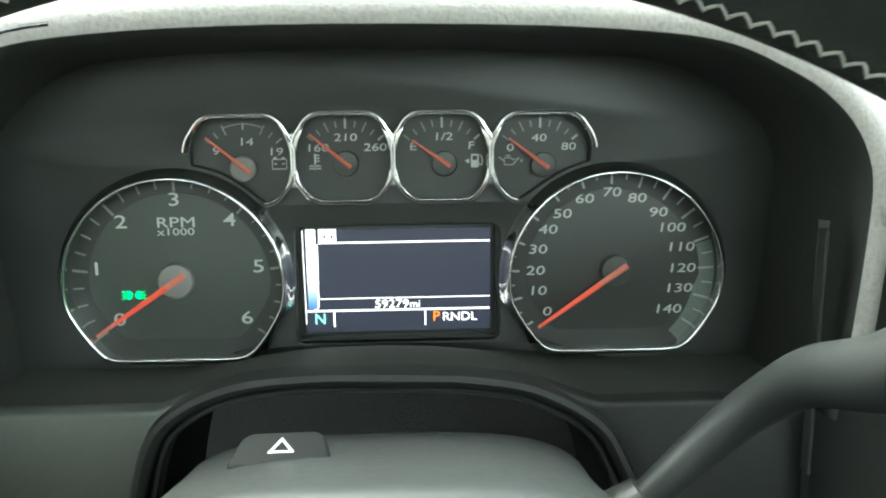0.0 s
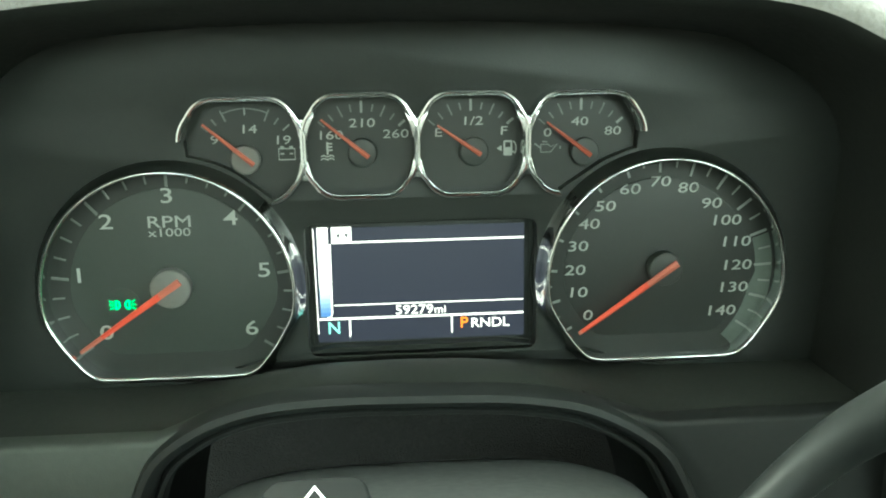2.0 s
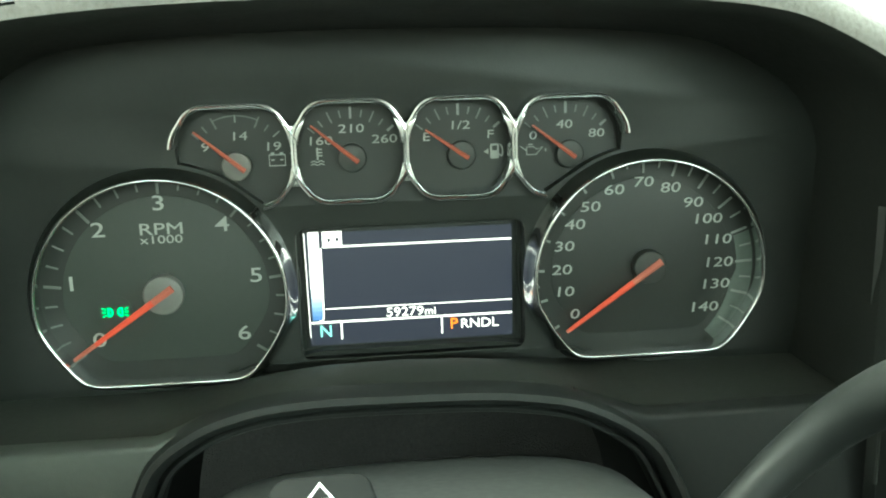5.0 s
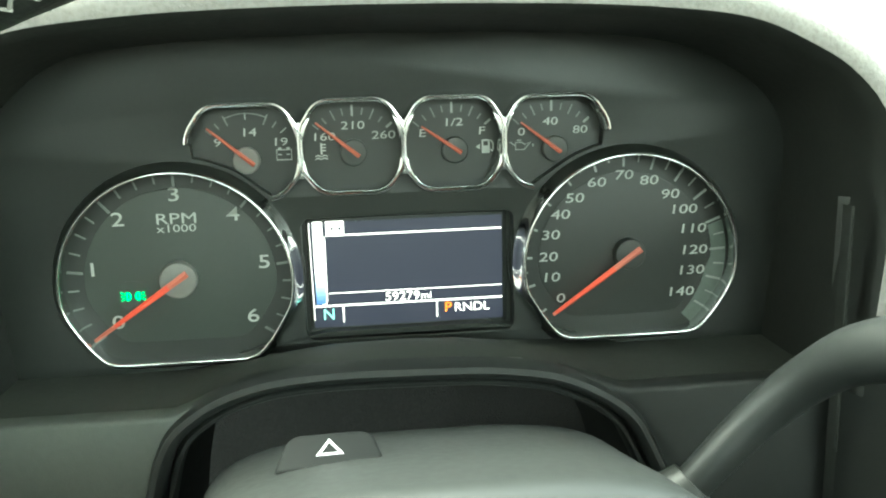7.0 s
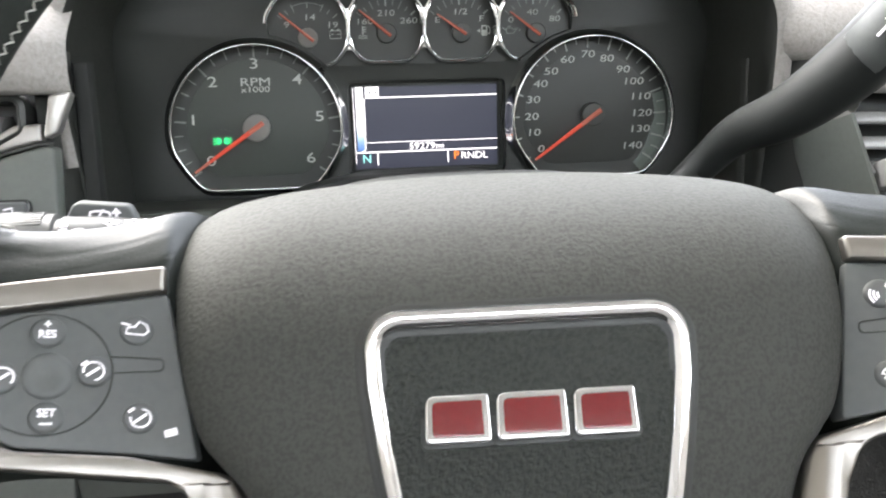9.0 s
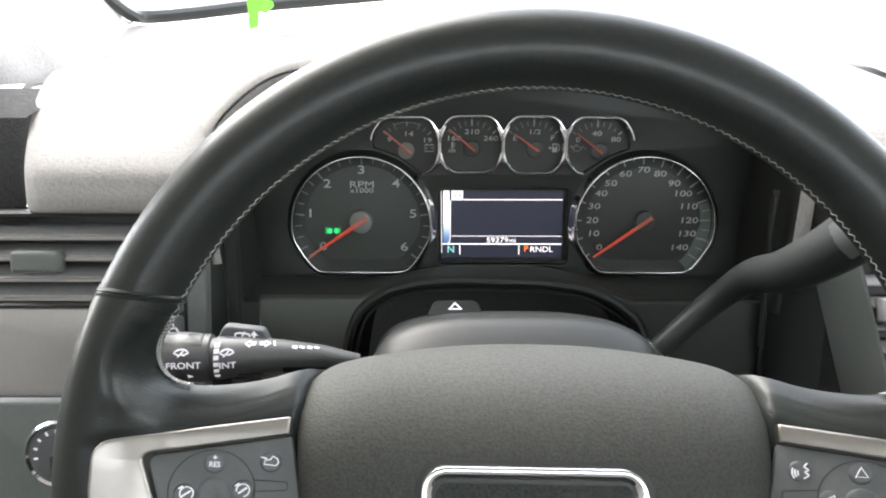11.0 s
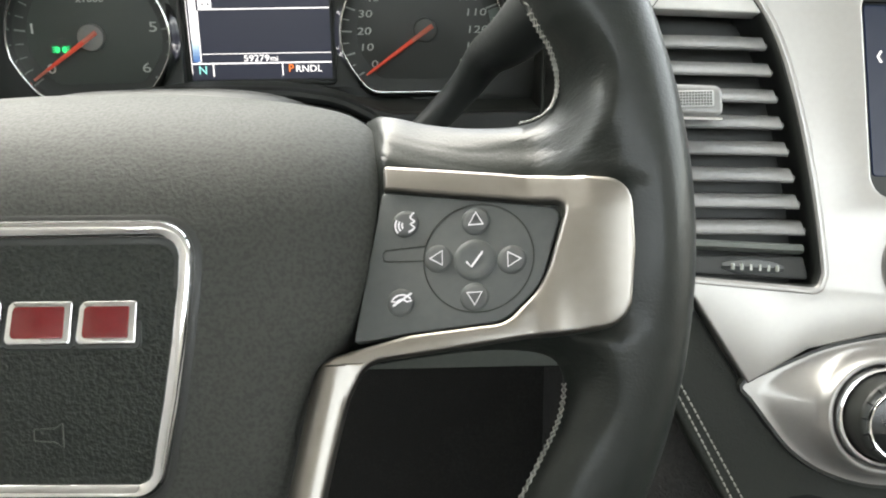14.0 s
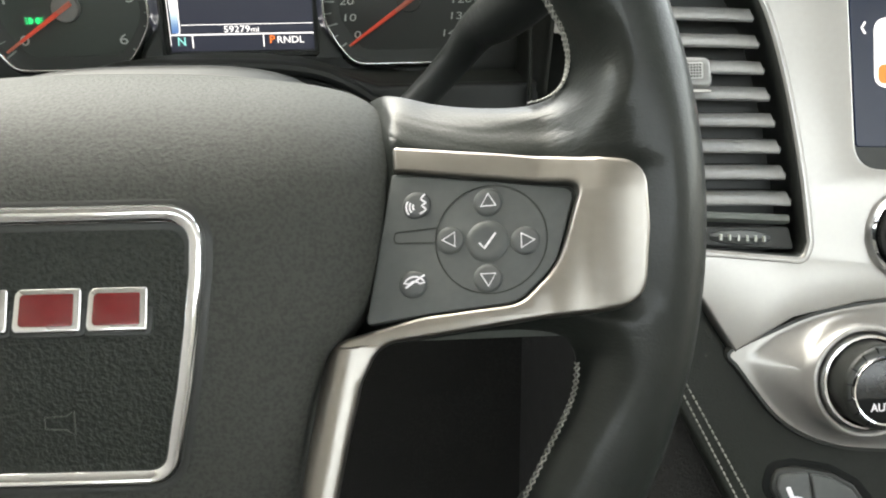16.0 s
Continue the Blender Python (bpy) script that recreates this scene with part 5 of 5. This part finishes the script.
sput("lettering", "SET", -123.6, -10.8, 3.2, 1.7, ICON, left_pod, 1, 0, 0.06)
spart("minus_icon", strip(-125, -13.4, -122.2, -13.4, 0.5, 2.7, 3.2), ICON, left_pod)
for x, y, a in ((-113.5, -0.1, 40), (-133.6, -1.6, 0), (-102.2, -12.4, 150)):
    spart("cruise_icon", sweep(arc(x, y, 2.4, a - 140, a + 130, 12), WIRE, closed=False), ICON, left_pod)
    spart("cruise_icon", strip(x - 1.6, y - 1.2, x + 1.4, y + 1.0, 0.6, 2.8, 3.3), ICON, left_pod)
    spart("cruise_icon", strip(x - 2.9, y + 1.6, x - 1.5, y + 2.6, 0.6, 2.8, 3.3), ICON, left_pod)
spart("distance_icon", sweep([(-106.4, 10.0), (-106.0, 11.6), (-104.2, 11.8), (-103.2, 13.2), (-101.4, 12.2), (-101.0, 10.6), (-102.0, 9.6)], WIRE), ICON, left_pod)
spart("distance_icon", strip(-107.6, 12.8, -105.4, 12.2, 0.5, 2.8, 3.3), ICON, left_pod)
spart("indicator_icon", strip(-96.6, -16.6, -93.6, -15.8, 1.8, 1.7, 2.1), ICON, left_pod)
part("lower_spoke", grid([[(s * w, v, z) for s, z in ((-1, -16), (-0.9, -2), (0, 4), (0.9, -2), (1, -16), (0, -22))] for w, v in ((60, -104), (58, -125), (66, -142), (80, -152))], closed_v=True, caps=True), RIM_LEATHER, wheel)

# ---- centre stack ----
ST = face_frame(0, 157, 1020, 18)
stack = thing("centre_stack", "silver centre panel with touchscreen recess", "dash panel", ST)
vent_hole = [tuple(p) for p in smooth([(212, 122), (232, 148), (250, 161), (268, 146), (283, 120), (293, 83), (300, 40), (303.5, 4)], 5)] + rounded([(303.5, 4, 0), (301, -3.6, 3), (236, 3.6, 0)], 3)[1:]
outer = [(248.6, 161.4), (252.8, 165), (262.4, 168), (280.1, 169.5), (290.4, 167.5), (306.9, 162.8), (324.3, 159.3), (360, 155), (440, 148), (440, -20), (330, -27), (296, -33.5), (266, -50), (237, -2)]
screen_hole = rounded([(326, 141), (438, 136), (438, 33), (329, 40, 12)], 6)
part("vent_side", grid([[(236.6 - 24 * k - o, 3.6 + 118.4 * k, z) for o, z in ((-1.5, -5), (0.2, -1.2), (1.6, -2.2), (4.0, -14), (6.5, -30), (9.0, -52))] for k in (-0.15, 0, 0.35, 0.7, 1.0)]), GREY_PLASTIC, stack, "grey plastic flank of the vent")
part("panel", plate([outer + vent_hole[:10:-1], screen_hole], -14, 0, 1.2), PANEL_SILVER, stack, "satin silver panel")
part("vent_rim", sweep(vent_hole[10:], [(0.2, -4), (0.4, -1.0), (1.0, 0.5), (2.0, 0.8), (3.2, 0.5), (3.8, -0.6)], closed=False, ring=False), PANEL_SILVER, stack, "raised silver rim round the vent")
vent = thing("air_vent", "dark air vent with eight grey slats and a tab", "air vent", ST, "dash air vents")
part("housing", plate([[(p[0] + 1 * (1 if p[0] > 255 else -1), p[1]) for p in vent_hole]], -46, -34), DARK_PLASTIC, vent)
part("frame", sweep(vent_hole, [(0.0, -1.0), (-0.6, -1.6), (-1.0, -5), (-1.0, -36)], ring=False), DARK_PLASTIC, vent)
part("top_panel", plate([rounded([(210, 137, 1), (226, 135.5, 1), (278.5, 132.5, 1), (268.5, 145.5, 6), (250.5, 160.2, 2), (238.3, 156.7, 8), (223.1, 150.4, 8), (210, 144, 2)], 3)], -14, -1.5, 0.8), VENT_PLATE, vent, "grey plate above the slats")
slat_line = [tuple(p) for p in smooth([(4.6, -22), (4.2, -14), (3.4, -9.4), (1.6, -7.2), (-2.6, -4.2), (-3.8, -4.6), (-4.2, -6.2), (-3.4, -9), (-1.0, -22)], 3, True)]
for k in range(8):
    v = 120.5 - 13.25 * k
    right = 278.5 + 2.5 * k
    bm = grid([[(x, v + a - d, z) for a, z in slat_line] for x, d in ((214 + 2.2 * k, -1.0), (240, -0.4), (right - 10, 0.9), (right + 1, 1.6))], closed_v=True, caps=True)
    part("slat", bm, SLAT_GREY, vent, "", 60)
    part("pivot", plate([disc(right + 2.2, v - 2.8, 1.5, 10)], -14, -9), STALK_GREY, vent)
part("lower_bar", grid([[(x, 17.5 - (x - 239) * 0.07 + a, z) for a, z in ((3.4, -10), (4.4, -5.5), (3.4, -3.6), (1.2, -3.4), (-0.2, -5.2), (-0.8, -10))] for x in (224, 260, 290, 296)], closed_v=True, caps=True), GREY_PLASTIC, vent)
part("lower_plate", plate([rounded([(236, 14), (297, 12), (300, 0), (238, 4.5)], 2)], -12, -7, 0.8), DARK_PLASTIC, vent)
tab = part("tab", plate([rounded([(222, 82.5, 2), (255, 80.5, 4), (254, 96, 4), (222, 97.5, 2)], 3)], -8, 6, 2.2), SLAT_GREY, vent, "grey vent tab with dotted grip")
part("tab_grip", plate([box(226, 250, 85.5, 93.5, 1)], 5.5, 6.4, 0.3), TAB_GREY, tab)
dots = bmesh.new()
for ix in range(15):
    for iy in range(5):
        bmesh.ops.create_cube(dots, size=1, matrix=Matrix.Translation(((228.0 + 1.45 * ix) * MM, (86.8 + 1.4 * iy) * MM, 6.4 * MM)) @ Matrix.Diagonal((0.8 * MM, 0.8 * MM, 0.5 * MM, 1)))
tagged(part("grip_dots", dots, DARK_PLASTIC, tab), kind="stuff")
part("tab_edge", strip(224, 80.8, 254, 79.6, 1.2, 2, 5.5), CHROME, tab)
wheel_t = part("thumbwheel", grid([[(256 + 31 * k / 12, 8.2 - 0.07 * 31 * k / 12 + y * math.sin(math.pi * (0.06 + 0.88 * k / 12)) ** 0.6, -8 + z * math.sin(math.pi * (0.12 + 0.76 * k / 12))) for y, z in ((4, 1), (3.4, 5), (0, 7), (-3.4, 5), (-4, 1))] for k in range(13)]), SWITCH, vent, "ribbed thumbwheel")
for k in range(6):
    part("rib", strip(260.0 + 4.4 * k, 9.2 - 0.3 * k, 260.0 + 4.4 * k, 6.2 - 0.3 * k, 1.0, -3, -0.6), PRINT, wheel_t)
screen = thing("touchscreen", "dark glossy touchscreen with white icons", "touchscreen", ST)
part("bezel", plate([rounded([(326, 142), (438, 137), (438, 32), (328, 39, 10)], 8)], -30, -18, 1), DARK_PLASTIC, screen)
part("glass", plate([rounded([(335, 140), (438, 136), (438, 48), (338, 52)], 2)], -18, -16.5, 0.3), SCREEN_DARK, screen)
part("icon", plate([box(348, 372, 82, 118, 6)], -16.5, -16.2), WHITE, screen)
part("icon_foot", plate([box(350, 372, 84, 94, 3)], -16.2, -16.0), SCREEN_AMBER, screen)
part("chevron", sweep([(343.5, 116), (341.5, 113), (343.5, 110)], [(-0.5, -16.5), (0.5, -16.5), (0.5, -16.1), (-0.5, -16.1)], closed=False), WHITE, screen)

# climate control eye with its knob
climate = thing("climate_control", "bulging silver climate control with a black knob", "climate control", ST)
KX, KY = 327.0, -65.2
eye = [tuple(p) for p in smooth([(264.0, -51.6), (272.7, -47.1), (284.2, -42.4), (301.5, -35.6), (316, -31.9), (340, -28.6), (370, -27.6), (400, -30), (440, -40), (440, -92), (400, -101), (365, -103.6), (336, -102.2), (318.7, -99.6), (301.4, -93), (287.1, -82.6), (275.9, -68.2), (268.4, -57.6)], 4, True)]
edges = [((a[0] + (b[0] - a[0]) * (k + 0.5) / 4, a[1] + (b[1] - a[1]) * (k + 0.5) / 4), math.dist(a, b) / 4) for a, b in zip(eye, eye[1:] + eye[:1]) for k in range(4)]


def inset(x, y):
    """How far a place lies inside the eye's outline, rounded off where two sides are near."""
    total = sum(w * math.exp(-math.hypot(x - u, y - v) / 7) for (u, v), w in edges)
    return max(0.0, -7 * math.log(total / 14))


rows = [[(x, y, -9) for x, y in eye]]
for k in range(12):
    m = k / 11
    row = []
    for x, y in eye:
        a = math.atan2(y - KY, x - KX)
        row.append((x + (KX + 29.5 * math.cos(a) - x) * m, y + (KY + 29.5 * math.sin(a) - y) * m, 0))
    rows.append([(x, y, -2.4 + 11.4 * (1 - math.exp(-inset(x, y) / 11.0)) + 4.2 * m ** 4) for x, y, _ in row])
for r, z in ((28.0, 12.4), (26.6, 13.2), (25.4, 12.6), (24.8, 10.6), (24.6, 4)):
    rows.append([(KX + r * math.cos(math.atan2(y - KY, x - KX)), KY + r * math.sin(math.atan2(y - KY, x - KX)), z) for x, y in eye])
part("bulge", grid(rows, closed_v=True, caps=True), PANEL_SILVER, climate, "bright silver bulge", 60)
part("eye_gap", sweep(eye, [(-0.2, -5), (0.2, -2.0), (1.8, -2.2), (2.4, -7)], ring=False), DARK_PLASTIC, climate)
knob = part("knob", plate([disc(KX, KY, 20.6)], 6, 30, 3), DARK_PLASTIC, climate, "dark grey ridged knob with a lit word")
part("ring", sweep(disc(KX, KY, 22.4), [(-1.6, 6), (-1.4, 12.5), (-0.4, 14.6), (0.8, 14.4), (1.6, 12.6), (1.8, 6)], ring=False), CHROME, knob, "dark chrome ring")
for k in range(16):
    a = radians(22.5 * k + 8)
    part("groove", strip(KX + 17.2 * math.sin(a), KY + 17.2 * math.cos(a), KX + 19.8 * math.sin(a), KY + 19.8 * math.cos(a), 0.6, 28, 30.1), BUTTON_BLACK, knob)
part("face_rim", sweep(disc(KX - 1, KY - 1, 16.0), [(-0.9, 28), (-0.6, 31.4), (0.2, 31.8), (0.9, 30.6), (1.2, 28)], ring=False), CHROME, knob, "bright ring round the face")
face = part("face", plate([disc(KX - 1, KY - 1, 15.3)], 28, 31.0, 0.5), GLOSS_BLACK, knob)
part("face_lower", plate([arc(KX - 1, KY - 1, 14.8, 102, 258, 24)], 31.0, 31.5, 0.2), BUTTON_BLACK, face)
put_words("lettering", "AUTO", KX - 2.2, KY - 8.6, 31.7, 3.2, ICON, knob, 0.95, 0, 0.06)
volume = thing("volume_knob", "dark round volume knob on the silver panel", "knob", ST)
part("body", plate([disc(356, 6, 20)], 0, 16, 4), GLOSS_BLACK, volume)
part("lit_ring", sweep(disc(356, 6, 16.5), [(-0.5, 15.8), (-0.4, 16.4), (0.4, 16.4), (0.5, 15.8)], ring=False), SCREEN_BLUE, volume, "thin lit blue ring")
part("ring", sweep(disc(356, 6, 21.5), [(-1.6, 0), (-1.4, 5), (0, 7), (1.6, 5), (2, 0)], ring=False), CHROME, volume)

# dark stitched side of the console
console = thing("console_side", "black stitched leather side of the centre console", "console", ST)
part("panel", plate([rounded([(214, -10), (239, -8), (266, -53), (277, -67), (289, -81), (304, -92), (322, -98), (350, -100), (440, -97), (440, -240), (330, -240), (270, -140), (226, -55), (212, -30)], 5)], -18, -6, 2.5), CONSOLE_BLACK, console, "black leather panel")
part("side", plate([rounded([(200, -20), (228, -55), (270, -138), (330, -240), (200, -240)], 2)], -40, -24, 2), CARPET, console)


def thread_line(x0, y0, x1, y1, count, z):
    bm = bmesh.new()
    for i in range(count):
        a, b = i / count, (i + 0.68) / count
        one = tube([(x0 + (x1 - x0) * a, y0 + (y1 - y0) * a, z), (x0 + (x1 - x0) * (a + b) / 2, y0 + (y1 - y0) * (a + b) / 2, z + 0.5), (x0 + (x1 - x0) * b, y0 + (y1 - y0) * b, z)], 0.45, 5)
        me = bpy.data.meshes.new("thread")
        one.to_mesh(me)
        one.free()
        bm.from_mesh(me)
        bpy.data.meshes.remove(me)
    return bm


part("stitching", thread_line(229, -41, 286.5, -152, 36, -5.6), THREAD, console, "pale dashed stitching")
part("stitching", thread_line(225.5, -41, 280, -152, 36, -6.0), THREAD, console)
seat_switch = thing("seat_heater_switch", "black heated seat switch with a white symbol", "switch", ST)
part("surround", plate([rounded([(283.2, -107.8, 7), (297, -106.6, 6), (316, -110.6, 8), (331, -119, 8), (344, -136, 6), (290, -140, 6), (279.6, -121, 8)], 5)], -10, -5.0, 1.0), BUTTON_BLACK, seat_switch)
part("body", plate([rounded([(286.2, -111.4, 5), (297, -110.2, 5), (315, -114, 7), (327.4, -121.4, 6), (338, -137, 4), (292, -138, 5), (283.6, -121, 6)], 4)], -8, -3, 1.4), DARK_PLASTIC, seat_switch)
left_key = part("key", plate([rounded([(288, -113.4, 4), (302.6, -113.2, 1), (306, -137, 1), (293.6, -136.6, 4), (286.4, -121, 4)], 3)], -4, -1, 1.2), SWITCH, seat_switch)
part("key", plate([rounded([(303.8, -113.6, 1), (314.4, -116.2, 6), (325.4, -123, 5), (334, -136, 3), (307.2, -137, 1)], 3)], -4, -1, 1.2), SWITCH, seat_switch)
part("symbol", plate([rounded([(290.4, -120.0, 0.8), (293.0, -119.6, 0.8), (294.8, -124.6, 0.5), (299.4, -125.4, 0.8), (299.6, -127.6, 0.8), (293.4, -127.4, 1)], 0.6)], -1.2, -0.7), ICON, left_key, "white seat symbol")

# ---- dash top clutter, cabin ----
tag = thing("green_tag", "bright green tag on the dash top by the windshield", "tag", pose(-0.222, 0.62, 1.281, 80, 0, 8))
part("leaf", plate([rounded([(-13, 17), (-11, -14, 1), (-3, -12, 1), (-1, 3, 1), (6, 1, 1), (14, 9, 1), (13, 13, 1), (4, 17, 1)], 2)], -0.6, 0.6, 0.2), GREEN_TAG, tag)


def slab(name, x0, x1, y0, y1, z0, z1, material, label, category):
    bm = bmesh.new()
    bmesh.ops.create_cube(bm, size=1, matrix=Matrix.Translation(((x0 + x1) / 2, (y0 + y1) / 2, (z0 + z1) / 2)) @ Matrix.Diagonal((x1 - x0, y1 - y0, z1 - z0, 1)))
    bmesh.ops.bevel(bm, geom=bm.edges, offset=0.012, segments=2, affect="EDGES", profile=0.5)
    return own(name, bm, material, label, category, kind="structure")


slab("floor", -0.62, 1.5, -1.7, 0.9, 0.40, 0.45, CARPET, "dark cabin carpet", "floor")
slab("firewall", -0.62, 1.5, 0.55, 0.6, 0.45, 1.2, CARPET, "dark footwell wall", "wall")
slab("wall_left", -0.66, -0.62, -1.7, 0.75, 0.45, 1.16, CABIN, "beige lower door trim", "wall")
slab("wall_right", 1.46, 1.5, -1.7, 0.75, 0.45, 1.16, CABIN, "beige lower door trim", "wall")
slab("wall_back", -0.62, 1.5, -1.7, -1.64, 0.45, 1.4, CABIN, "beige rear cabin trim", "wall")
# Two unseen walls added over the side openings to cut light from there.
slab("light_block_left", -0.66, -0.62, -1.64, 0.1, 1.16, 1.82, CABIN, "unseen beige wall added to hold back side light", "wall")
slab("light_block_right", 1.46, 1.5, -1.64, -0.5, 1.16, 1.84, CABIN, "unseen beige wall added to hold back side light", "wall")
slab("ceiling", -0.66, 1.5, -1.75, 0.12, 1.82, 1.86, HEADLINER, "pale cabin headliner", "ceiling")
slab("footwell_side", 0.22, 0.26, 0.22, 0.56, 0.45, 0.98, CARPET, "dark carpeted console side", "wall")
slab("ground", -60, 60, -60, 60, -0.4, -0.3, ASPHALT, "pale concrete ground outside", "ground")
low = [(-400, 280, 1224), (-349, 326, 1227), (-330, 362, 1228), (-315, 402, 1235), (-375, 620, 1251), (-432, 862, 1277)]
top = [(-540, 0, 1520), (-500, 150, 1490), (-480, 350, 1450), (-462, 500, 1425), (-444, 640, 1368), (-435, 775, 1305)]
rows = [[tuple(Vector(a).lerp(Vector(b), k) + Vector((0, 0, -40 * k * (1 - k)))) for a, b in zip(smooth(low, 3), smooth(top, 3))] for k in (0, 0.06, 0.2, 0.45, 0.75, 1.0)]
own("pillar_trim", grid(rows), DASH_PAD, "pale windshield pillar trim", "pillar", kind="structure")
own("windshield_edge", tube(smooth([(-480, 690, 1362), (-445, 740, 1322), (-434, 785, 1301), (-431, 840, 1287), (-420, 872, 1283), (-369, 884, 1287), (-299, 902, 1296), (-234, 922, 1303), (60, 960, 1330), (420, 1000, 1370)], 3), 9.5, 10), DARK_PLASTIC, "black lower edge of the windshield", "windshield", kind="structure")
